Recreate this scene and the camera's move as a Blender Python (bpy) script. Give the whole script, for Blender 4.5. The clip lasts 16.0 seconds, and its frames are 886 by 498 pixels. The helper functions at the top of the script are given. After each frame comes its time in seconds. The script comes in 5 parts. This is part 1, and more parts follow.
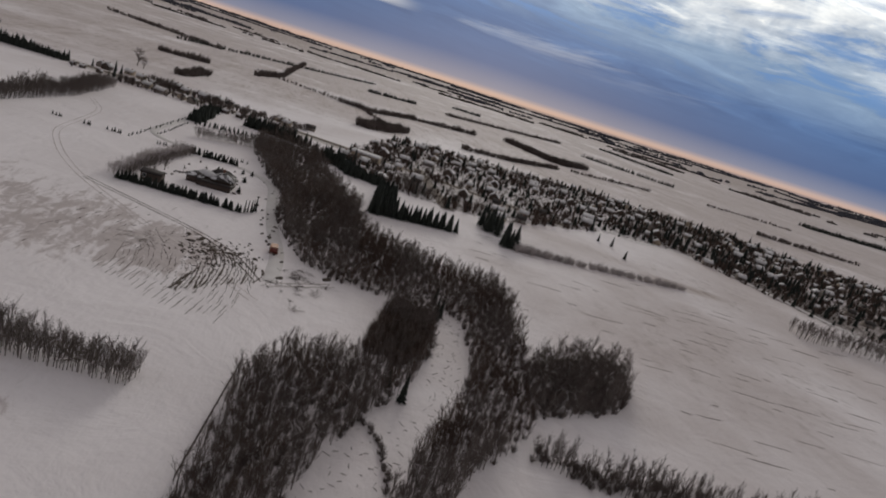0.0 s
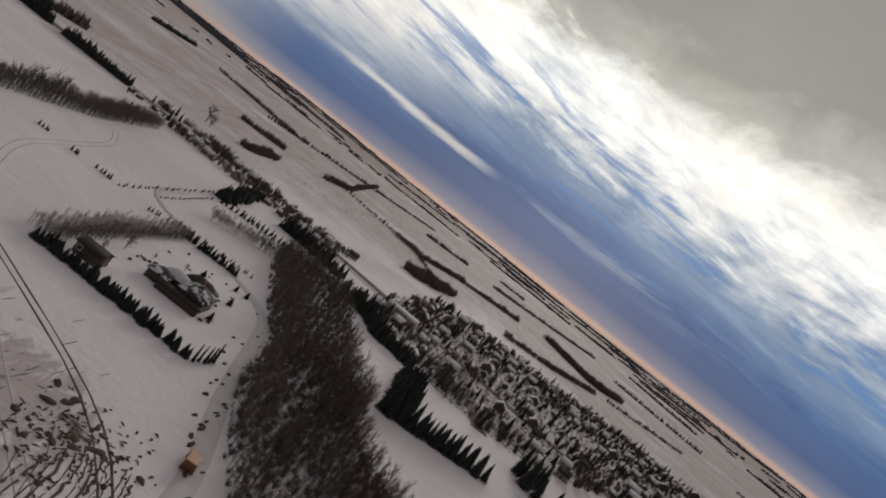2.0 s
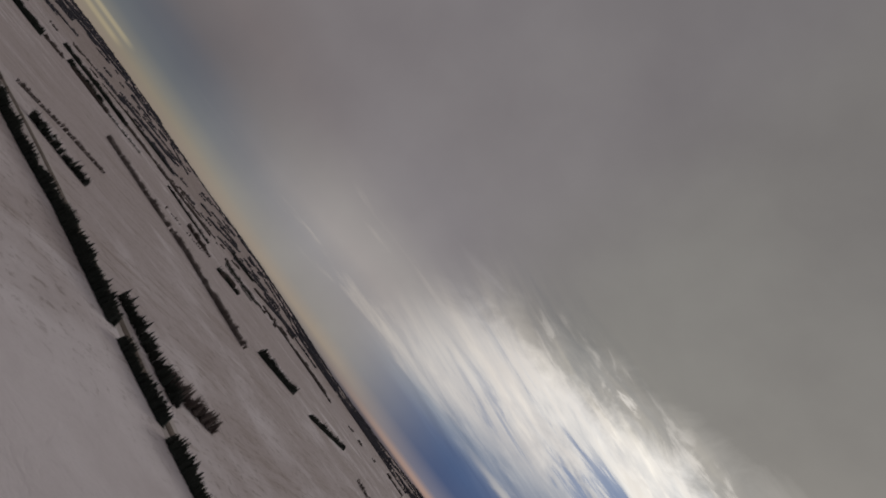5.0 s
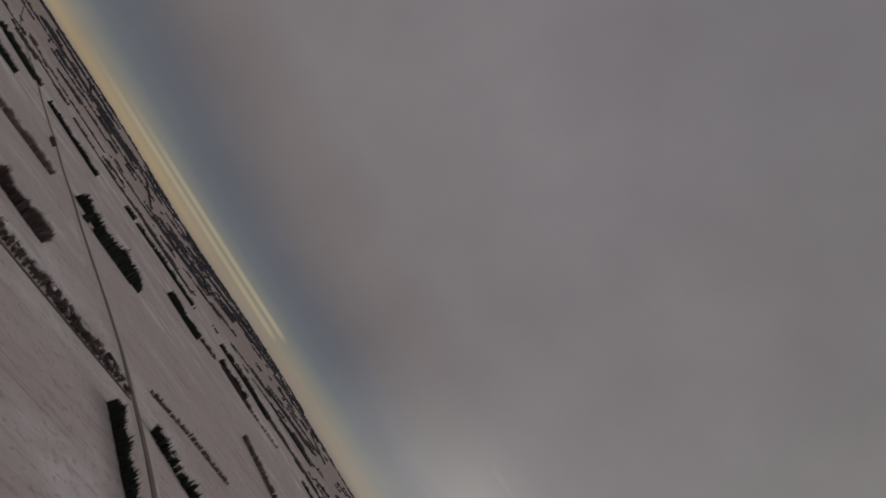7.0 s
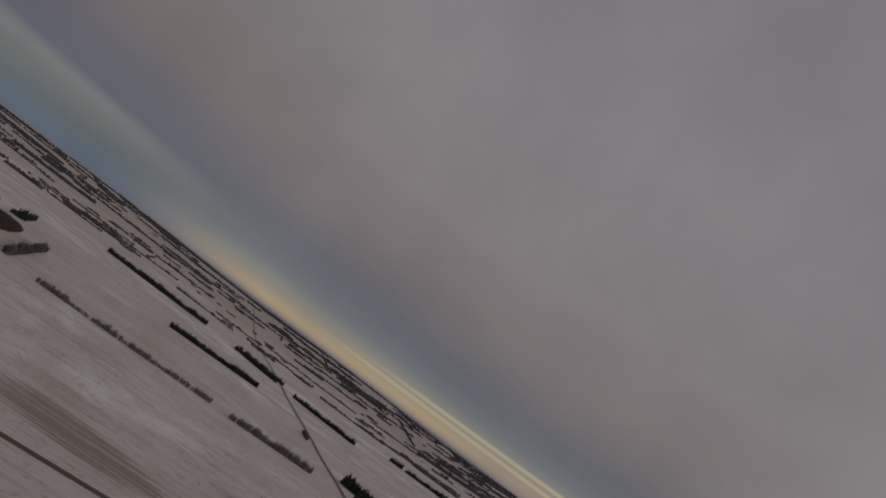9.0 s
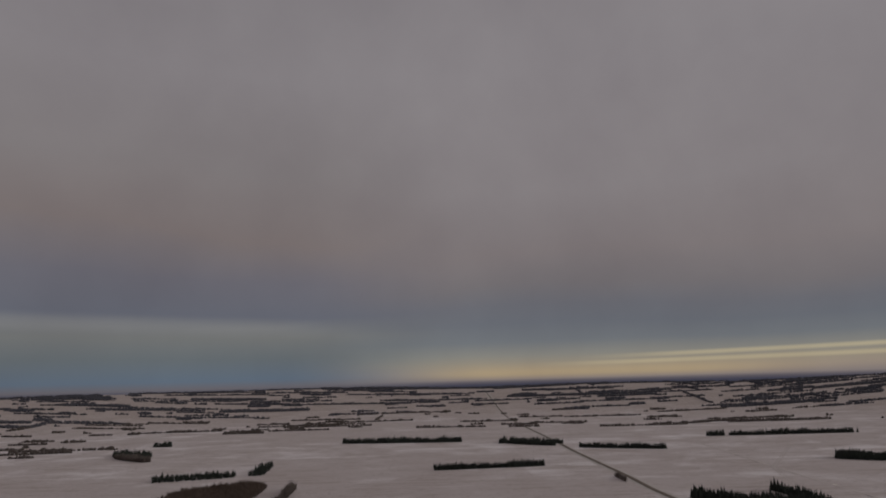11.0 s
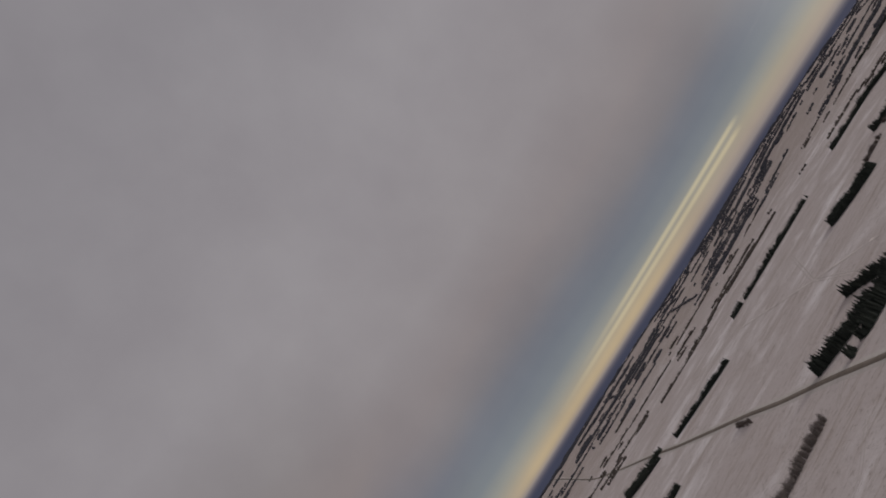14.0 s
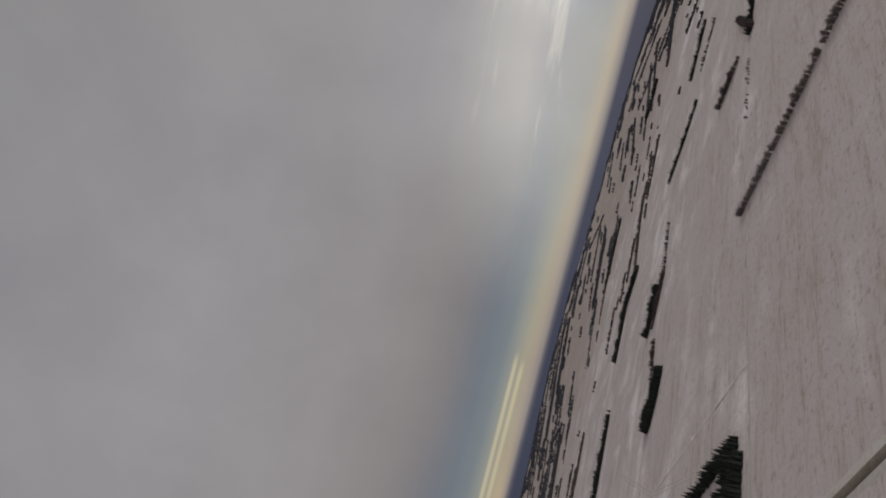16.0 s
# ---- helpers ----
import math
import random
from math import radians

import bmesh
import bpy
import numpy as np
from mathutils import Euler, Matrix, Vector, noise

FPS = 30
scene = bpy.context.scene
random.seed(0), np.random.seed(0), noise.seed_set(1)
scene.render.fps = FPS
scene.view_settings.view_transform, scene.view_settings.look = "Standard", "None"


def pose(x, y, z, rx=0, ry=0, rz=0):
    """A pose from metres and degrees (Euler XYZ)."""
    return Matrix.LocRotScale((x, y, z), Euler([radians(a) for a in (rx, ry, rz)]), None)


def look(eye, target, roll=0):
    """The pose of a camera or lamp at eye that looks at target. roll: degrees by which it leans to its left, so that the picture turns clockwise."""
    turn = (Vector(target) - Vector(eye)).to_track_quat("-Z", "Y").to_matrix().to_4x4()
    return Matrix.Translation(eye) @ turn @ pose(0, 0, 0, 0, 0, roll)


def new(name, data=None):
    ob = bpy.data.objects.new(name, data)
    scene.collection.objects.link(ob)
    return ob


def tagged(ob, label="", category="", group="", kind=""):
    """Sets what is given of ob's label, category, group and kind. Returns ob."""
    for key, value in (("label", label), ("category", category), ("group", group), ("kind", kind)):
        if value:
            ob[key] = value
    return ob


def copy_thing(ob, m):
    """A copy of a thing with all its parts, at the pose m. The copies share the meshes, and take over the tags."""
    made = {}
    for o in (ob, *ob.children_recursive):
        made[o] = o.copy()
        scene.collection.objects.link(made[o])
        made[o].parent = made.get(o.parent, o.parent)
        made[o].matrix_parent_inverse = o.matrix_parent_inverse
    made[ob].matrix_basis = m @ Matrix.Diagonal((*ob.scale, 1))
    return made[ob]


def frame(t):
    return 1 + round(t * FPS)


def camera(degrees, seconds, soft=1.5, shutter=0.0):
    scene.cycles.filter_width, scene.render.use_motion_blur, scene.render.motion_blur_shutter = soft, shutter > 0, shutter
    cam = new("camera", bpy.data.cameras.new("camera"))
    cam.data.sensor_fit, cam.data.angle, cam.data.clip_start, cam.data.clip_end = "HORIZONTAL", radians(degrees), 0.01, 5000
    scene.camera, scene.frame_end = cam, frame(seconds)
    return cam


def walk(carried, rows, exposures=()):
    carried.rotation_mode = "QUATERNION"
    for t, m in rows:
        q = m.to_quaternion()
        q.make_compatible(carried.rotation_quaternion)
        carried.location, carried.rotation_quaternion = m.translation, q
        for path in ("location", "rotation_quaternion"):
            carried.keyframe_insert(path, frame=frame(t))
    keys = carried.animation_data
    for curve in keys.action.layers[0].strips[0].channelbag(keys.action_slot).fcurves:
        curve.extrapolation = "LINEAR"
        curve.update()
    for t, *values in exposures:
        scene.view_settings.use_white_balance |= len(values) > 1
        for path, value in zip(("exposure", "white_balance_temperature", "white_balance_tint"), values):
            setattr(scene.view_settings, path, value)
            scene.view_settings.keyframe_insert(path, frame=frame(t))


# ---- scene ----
cam = camera(66.3, 16.0, soft=1.9)
walk(cam, [
    (0.0, pose(-0.00, -0.00, 51.98, 76.05, -17.17, 4.19)),
    (0.5, pose(-3.86, 18.00, 50.30, 77.36, -22.73, 5.27)),
    (1.0, pose(-7.83, 36.43, 49.51, 79.28, -27.96, 6.83)),
    (1.5, pose(-13.54, 54.71, 48.18, 82.67, -34.29, 8.31)),
    (2.0, pose(-19.27, 72.85, 49.01, 86.55, -38.35, 9.79)),
    (2.5, pose(-26.13, 89.89, 49.29, 90.44, -39.74, 11.94)),
    (3.0, pose(-34.44, 106.03, 51.48, 94.40, -42.43, 14.21)),
    (3.5, pose(-44.30, 121.46, 54.28, 99.16, -45.91, 15.72)),
    (4.0, pose(-56.46, 135.25, 57.54, 103.89, -48.54, 18.02)),
    (4.5, pose(-69.81, 147.57, 61.36, 108.19, -50.39, 20.46)),
    (5.0, pose(-84.19, 158.47, 65.66, 111.90, -51.64, 23.32)),
    (5.5, pose(-99.43, 167.96, 70.37, 114.95, -52.47, 26.82)),
    (6.0, pose(-115.37, 176.01, 75.40, 117.31, -53.03, 31.05)),
    (6.5, pose(-131.89, 182.60, 80.68, 119.03, -53.46, 36.06)),
    (7.0, pose(-148.84, 187.65, 86.16, 120.18, -53.87, 41.83)),
    (7.5, pose(-166.20, 189.93, 93.32, 118.97, -52.87, 49.80)),
    (8.0, pose(-184.02, 190.00, 99.31, 114.54, -49.18, 60.66)),
    (8.5, pose(-201.80, 188.91, 105.20, 110.02, -43.62, 70.92)),
    (9.0, pose(-219.43, 187.53, 112.17, 105.97, -36.12, 79.91)),
    (9.5, pose(-237.37, 186.08, 117.46, 103.91, -26.84, 87.39)),
    (10.0, pose(-255.42, 183.95, 121.85, 102.25, -17.85, 93.37)),
    (10.5, pose(-273.32, 180.60, 125.85, 101.40, -8.35, 98.36)),
    (11.0, pose(-291.11, 176.59, 129.69, 101.27, 1.47, 102.43)),
    (11.5, pose(-308.84, 172.41, 133.58, 101.89, 11.44, 105.67)),
    (12.0, pose(-326.58, 168.55, 137.78, 103.37, 21.35, 108.23)),
    (12.5, pose(-344.32, 165.55, 142.49, 105.99, 30.98, 110.32)),
    (13.0, pose(-361.90, 163.97, 147.94, 110.21, 40.03, 112.36)),
    (13.5, pose(-379.17, 162.49, 153.79, 115.00, 47.23, 113.45)),
    (14.0, pose(-396.33, 161.34, 159.83, 119.41, 53.82, 112.92)),
    (14.5, pose(-413.76, 162.06, 165.81, 120.85, 58.25, 108.37)),
    (15.0, pose(-431.33, 165.07, 170.21, 122.60, 62.74, 103.88)),
    (15.5, pose(-448.84, 169.45, 173.92, 123.64, 66.81, 98.82)),
    (16.0, pose(-466.01, 174.92, 177.55, 126.32, 72.23, 95.58)),
], exposures=[(0.0, 0.1, 6450, 9), (1.5, 0.0, 6540, 10), (2.5, -0.25, 6600, 11), (3.5, -0.42, 6600, 13), (7.0, -0.55, 6550, 12), (8.5, -0.42, 6550, 13), (10.0, -0.38, 6550, 13), (13.0, -0.08, 6500, 13), (16.0, 0.08, 6450, 7)])


# ---- sky and sun ----
def lin(r, g, b, k=1.0):
    f = lambda c: c / 12.92 if c <= 0.04045 else ((c + 0.055) / 1.055) ** 2.4
    return (f(r / 255) * k, f(g / 255) * k, f(b / 255) * k, 1.0)


class Graph:
    """A few short words for building node trees."""

    def __init__(self, tree):
        self.t = tree

    def node(self, kind):
        return self.t.nodes.new(kind)

    def read(self, name):
        n = self.node("ShaderNodeAttribute")
        n.attribute_name = name
        return n.outputs["Fac"]

    def put(self, socket, v):
        if isinstance(v, bpy.types.NodeSocket):
            self.t.links.new(v, socket)
        else:
            socket.default_value = v

    def math(self, op, a, b=0.0, c=0.0, clamp=False):
        n = self.node("ShaderNodeMath")
        n.operation, n.use_clamp = op, clamp
        for i, v in enumerate((a, b, c)):
            self.put(n.inputs[i], v)
        return n.outputs[0]

    def step(self, x, lo, hi):
        n = self.node("ShaderNodeMapRange")
        n.interpolation_type = "SMOOTHSTEP"
        self.put(n.inputs[0], x)
        self.put(n.inputs[1], lo)
        self.put(n.inputs[2], hi)
        return n.outputs[0]

    def mix(self, f, a, b, blend="MIX"):
        n = self.node("ShaderNodeMix")
        n.data_type, n.blend_type = "RGBA", blend
        self.put(n.inputs[0], f)
        self.put(n.inputs[6], a)
        self.put(n.inputs[7], b)
        return n.outputs[2]

    def ramp(self, x, stops):
        n = self.node("ShaderNodeValToRGB")
        e = n.color_ramp.elements
        while len(e) < len(stops):
            e.new(0.5)
        for el, (p, c) in zip(e, stops):
            el.position, el.color = p, c
        self.put(n.inputs[0], x)
        return n.outputs[0]

    def noise(self, vec, scale, detail=4.0, rough=0.55, distort=0.0):
        n = self.node("ShaderNodeTexNoise")
        self.put(n.inputs["Vector"], vec)
        n.inputs["Scale"].default_value, n.inputs["Detail"].default_value = scale, detail
        n.inputs["Roughness"].default_value, n.inputs["Distortion"].default_value = rough, distort
        return n.outputs[0]

    def xyz(self, x, y, z=0.0):
        n = self.node("ShaderNodeCombineXYZ")
        for i, v in enumerate((x, y, z)):
            self.put(n.inputs[i], v)
        return n.outputs[0]


def build_sky():
    world = bpy.data.worlds.new("winter_evening_sky")
    scene.world = world
    world.use_nodes = True
    tree = world.node_tree
    tree.nodes.clear()
    g = Graph(tree)
    co = g.node("ShaderNodeTexCoord").outputs["Generated"]
    sep = g.node("ShaderNodeSeparateXYZ")
    g.put(sep.inputs[0], co)
    el = g.math("MULTIPLY", g.math("ARCSINE", sep.outputs[2]), 57.2958)
    az = g.math("MULTIPLY", g.math("ARCTAN2", g.math("MULTIPLY", sep.outputs[0], -1.0), sep.outputs[1]), 57.2958)

    # soft cloud shapes: long streaks near the horizon, lumps higher up
    streak = g.noise(g.xyz(g.math("MULTIPLY", az, 0.045), g.math("MULTIPLY_ADD", az, 0.02, g.math("MULTIPLY", el, 0.34)), 3.0), 1.0, 7.0, 0.6, 0.6)
    lumps = g.noise(g.xyz(g.math("MULTIPLY", az, 0.16), g.math("MULTIPLY_ADD", az, 0.05, g.math("MULTIPLY", el, 0.26)), 9.0), 1.0, 8.0, 0.62, 0.5)
    broad = g.noise(g.xyz(g.math("MULTIPLY", az, 0.03), g.math("MULTIPLY", el, 0.06), 1.0), 1.0, 3.0, 0.5)
    high = g.step(el, 3.0, 14.0)
    lift = g.math("MULTIPLY", high, g.math("ADD", g.math("MULTIPLY_ADD", lumps, 7.0, -3.5), g.math("MULTIPLY_ADD", broad, 8.0, -4.0)))
    gentle = g.math("MULTIPLY", g.step(el, 1.0, 8.0), g.math("MULTIPLY_ADD", broad, 6.0, -3.0))
    place = lambda e: (e + 5.0) / 50.0
    at = lambda e: g.math("MULTIPLY", g.math("ADD", e, 5.0), 0.02, clamp=True)
    right = g.math("MINIMUM", g.math("MAXIMUM", az, 0.0), 54.0)
    left = g.math("MINIMUM", g.math("MAXIMUM", g.math("MULTIPLY", az, -1.0), 0.0), 35.0)
    wide = g.math("MULTIPLY", left, g.math("MULTIPLY", g.math("MINIMUM", g.math("MAXIMUM", g.math("SUBTRACT", 14.5, el), -9.0), 6.0), 0.016))
    bank = g.math("MULTIPLY", g.step(el, 0.6, 6.5), g.math("MULTIPLY_ADD", g.math("MULTIPLY", right, right), 0.0058, wide))
    e1, e2 = at(g.math("ADD", el, g.math("ADD", lift, bank))), at(g.math("ADD", el, gentle))

    def band(x, *rows):
        return g.ramp(x, [(place(r[0]), lin(*r[1:])) for r in rows])

    north = band(e1, (-5, 60, 64, 76), (-0.3, 80, 80, 94), (-0.1, 120, 110, 116), (0.12, 200, 168, 152), (0.26, 184, 160, 152), (0.6, 122, 128, 150), (2.4, 68, 94, 138),
                 (6.5, 75, 105, 150), (9.5, 132, 154, 180), (12.0, 228, 231, 232), (14.0, 248, 248, 242, 1.25), (17, 248, 247, 240, 1.2), (19.5, 192, 191, 184), (23, 156, 155, 149), (45, 140, 138, 135))
    mid = band(e2, (-5, 60, 62, 74), (-0.3, 70, 72, 88), (0.1, 140, 134, 132), (0.7, 178, 166, 150), (1.8, 166, 164, 160), (4.2, 168, 166, 167), (6, 182, 177, 174),
               (8.2, 176, 172, 169), (11.5, 158, 154, 155), (14.5, 150, 146, 148), (20, 146, 142, 143), (45, 138, 135, 136))
    west = band(e2, (-5, 60, 62, 74), (-0.3, 60, 63, 80), (0.0, 78, 77, 90), (0.25, 136, 128, 126), (0.8, 158, 146, 133), (1.5, 158, 150, 133), (2.2, 142, 142, 135), (3.3, 118, 124, 129),
                (4.8, 110, 115, 123), (6.2, 112, 114, 121), (8.2, 123, 119, 121), (11, 134, 127, 127), (16, 143, 138, 139), (25, 146, 142, 144), (45, 138, 135, 138))
    south = band(e2, (-5, 60, 62, 74), (-0.3, 64, 66, 84), (0.1, 108, 106, 112), (0.7, 98, 114, 130), (2.4, 106, 115, 120), (4.3, 122, 125, 124), (6.2, 106, 110, 121),
                 (9.5, 112, 111, 119), (13, 129, 120, 118), (18, 134, 129, 129), (25, 142, 138, 140), (45, 138, 135, 138))
    # the warmest stretch of the western glow
    glow = g.math("MULTIPLY", g.math("MULTIPLY", g.step(az, 70.0, 84.0), g.math("SUBTRACT", 1.0, g.step(az, 98.0, 110.0))), g.math("MULTIPLY", g.step(el, 0.1, 0.7), g.math("SUBTRACT", 1.0, g.step(el, 0.7, 1.7))))
    west = g.mix(g.math("MULTIPLY", glow, 0.42), west, lin(204, 180, 128))

    # cloud deck seen in perspective: streets that crowd together towards the horizon
    deck = g.math("DIVIDE", 1.0, g.math("ADD", g.math("TANGENT", g.math("MULTIPLY", g.math("MAXIMUM", el, 0.0), 0.01745)), 0.10))
    across = g.math("MULTIPLY", deck, g.math("MULTIPLY", az, 0.01745))
    fine = g.noise(g.xyz(g.math("MULTIPLY", across, 1.5), g.math("MULTIPLY_ADD", across, 0.9, g.math("MULTIPLY", deck, 2.6)), 5.0), 1.0, 10.0, 0.62, 0.5)
    puff = g.noise(g.xyz(g.math("MULTIPLY", across, 4.2), g.math("MULTIPLY_ADD", across, 1.2, g.math("MULTIPLY", deck, 4.6)), 8.0), 1.0, 9.0, 0.6, 0.4)
    between = lambda lo0, lo1, hi0, hi1: g.math("MULTIPLY", g.step(el, lo0, lo1), g.math("SUBTRACT", 1.0, g.step(el, hi0, hi1)))
    fade = g.math("SUBTRACT", 1.0, g.step(az, 20.0, 36.0))
    shade = between(2.0, 6.0, 17.0, 21.0)
    north = g.mix(g.math("MULTIPLY", shade, 0.68), north, g.mix(1.0, north, g.ramp(fine, [(0.34, (0.58, 0.63, 0.72, 1)), (0.47, (0.92, 0.94, 0.97, 1)), (0.56, (1.08, 1.07, 1.06, 1)), (0.66, (1.4, 1.36, 1.28, 1))]), "MULTIPLY"))
    north = g.mix(g.math("MULTIPLY", g.math("MULTIPLY", between(7.0, 10.0, 15.0, 19.0), fade), 0.65), north, g.mix(1.0, north, g.ramp(puff, [(0.36, (0.66, 0.69, 0.74, 1)), (0.5, (0.98, 0.98, 0.98, 1)), (0.64, (1.3, 1.28, 1.24, 1))]), "MULTIPLY"))
    edge = g.math("MULTIPLY", g.step(puff, 0.52, 0.60), g.math("MULTIPLY", g.step(fine, 0.45, 0.6), between(8.0, 11.5, 17.0, 20.0)))
    north = g.mix(g.math("MULTIPLY", g.math("MULTIPLY", edge, fade), 0.8), north, lin(250, 247, 238, 1.1))
    white = g.math("MULTIPLY", g.step(streak, 0.56, 0.70), between(3.2, 8.0, 14.0, 18.0))
    north = g.mix(g.math("MULTIPLY", white, 0.55), north, lin(250, 248, 242, 1.1))
    gap = g.math("MULTIPLY", g.math("SUBTRACT", 1.0, g.step(fine, 0.36, 0.48)), between(5.0, 8.0, 12.0, 15.0))
    north = g.mix(g.math("MULTIPLY", g.math("MULTIPLY", gap, fade), 0.75), north, lin(96, 136, 188))
    # one long bright slit in the blue bank
    off = g.math("ABSOLUTE", g.math("SUBTRACT", el, g.math("MULTIPLY_ADD", streak, 1.6, 4.05)))
    slit = g.math("MULTIPLY", g.math("SUBTRACT", 1.0, g.step(off, 0.05, 0.42)), g.math("MULTIPLY", g.step(az, 7.0, 12.0), g.math("SUBTRACT", 1.0, g.step(az, 20.0, 28.0))))
    north = g.mix(g.math("MULTIPLY", slit, 0.7), north, lin(232, 230, 222))
    wisp = g.math("MULTIPLY", g.step(streak, 0.55, 0.68), g.math("MULTIPLY", g.step(el, 2.6, 4.5), g.math("SUBTRACT", 1.0, g.step(el, 8.0, 12.0))))
    mid = g.mix(g.math("MULTIPLY", wisp, 0.5), mid, lin(226, 218, 206))
    # a pair of thin lit streaks low in the west, and a pale one further round
    for centre, slope, a0, a1, amount, tone in ((2.15, 0.012, 67.0, 92.0, 0.6, lin(214, 200, 160)), (1.55, 0.006, 67.5, 96.0, 0.5, lin(214, 200, 160)), (4.6, -0.02, 106.0, 150.0, 0.3, lin(170, 170, 164))):
        off = g.math("ABSOLUTE", g.math("SUBTRACT", el, g.math("MULTIPLY_ADD", g.math("SUBTRACT", az, a0), -slope, centre)))
        line = g.math("SUBTRACT", 1.0, g.step(off, 0.03, 0.26 if amount > 0.4 else 1.0))
        line = g.math("MULTIPLY", line, g.math("MULTIPLY", g.step(az, a0, a0 + (1.5 if amount > 0.4 else 14.0)), g.math("SUBTRACT", 1.0, g.step(az, a1 - 12.0, a1))))
        line = g.math("MULTIPLY", line, g.math("MULTIPLY_ADD", streak, 1.2, 0.1, clamp=True))
        if tone[0] > 0.5:
            west = g.mix(g.math("MULTIPLY", line, amount), west, tone)
        else:
            south = g.mix(g.math("MULTIPLY", line, amount), south, tone)

    # join the quarters of the sky
    c = g.mix(g.step(az, 25.0, 42.0), north, mid)
    haze = g.math("MULTIPLY", g.math("MULTIPLY", g.step(az, 10.0, 24.0), g.math("SUBTRACT", 1.0, g.step(az, 27.0, 40.0))), g.math("MULTIPLY", g.step(el, 3.0, 8.0), g.math("SUBTRACT", 1.0, g.step(el, 10.5, 16.0))))
    c = g.mix(g.math("MULTIPLY", haze, g.math("MULTIPLY_ADD", fine, 0.7, 0.0, clamp=True)), c, lin(238, 230, 220))
    c = g.mix(g.step(az, 44.0, 66.0), c, west)
    c = g.mix(g.step(az, 98.0, 116.0), c, south)
    c = g.mix(g.math("SUBTRACT", 1.0, g.step(az, -95.0, -45.0)), c, south)
    tone = g.noise(co, 5.0, 5.0, 0.55)
    c = g.mix(1.0, c, g.ramp(tone, [(0.3, (0.93, 0.92, 0.93, 1)), (0.7, (1.06, 1.06, 1.06, 1))]), "MULTIPLY")
    # a little clear air over the cloud
    air = g.node("ShaderNodeTexSky")
    air.sky_type, air.sun_disc, air.sun_elevation, air.sun_rotation = "NISHITA", False, radians(17), radians(0)
    c = g.mix(0.02, c, g.mix(1.0, air.outputs[0], (0.1, 0.1, 0.1, 1), "MULTIPLY"))
    bg = g.node("ShaderNodeBackground")
    g.put(bg.inputs[0], c)
    bg.inputs[1].default_value = 1.0
    g.put(g.node("ShaderNodeOutputWorld").inputs[0], bg.outputs[0])


build_sky()
sun = new("sun", bpy.data.lights.new("sun", "SUN"))
sun.data.energy, sun.data.angle, sun.data.color = 1.0, radians(16), (1.0, 0.95, 0.88)
sun.matrix_world = look((0, 0, 300), (0, -300 * math.cos(radians(17)), 300 - 300 * math.sin(radians(17))))


# ---- materials ----
def material(name, build, rough=0.9, spec=0.2):
    m = bpy.data.materials.new(name)
    m.use_nodes = True
    g = Graph(m.node_tree)
    b = m.node_tree.nodes["Principled BSDF"]
    b.inputs["Roughness"].default_value = rough
    b.inputs["Specular IOR Level"].default_value = spec
    build(g, b)
    return m


def mottled(name, dark, light, scale, rough=0.9, bump=0.0, spec=0.2, per="object"):
    """Two tones by noise in world metres, with a slight change from piece to piece."""

    def build(g, b):
        co = g.node("ShaderNodeNewGeometry").outputs["Position"]
        n = g.noise(co, scale, 5.0, 0.6)
        n2 = g.noise(co, scale * 0.13, 3.0)
        f = g.math("MULTIPLY_ADD", n2, 0.6, g.math("MULTIPLY_ADD", n, 0.8, -0.2))
        if per == "object":
            r = g.node("ShaderNodeObjectInfo").outputs["Random"]
        else:
            r = g.node("ShaderNodeNewGeometry").outputs["Random Per Island"]
        f = g.math("ADD", f, g.math("MULTIPLY_ADD", r, 0.3, -0.15), clamp=True)
        g.put(b.inputs["Base Color"], g.mix(f, (*dark, 1), (*light, 1)))
        if bump:
            n3 = g.node("ShaderNodeBump")
            n3.inputs["Distance"].default_value = bump
            g.put(n3.inputs["Height"], n)
            g.put(b.inputs["Normal"], n3.outputs[0])

    return material(name, build, rough, spec)


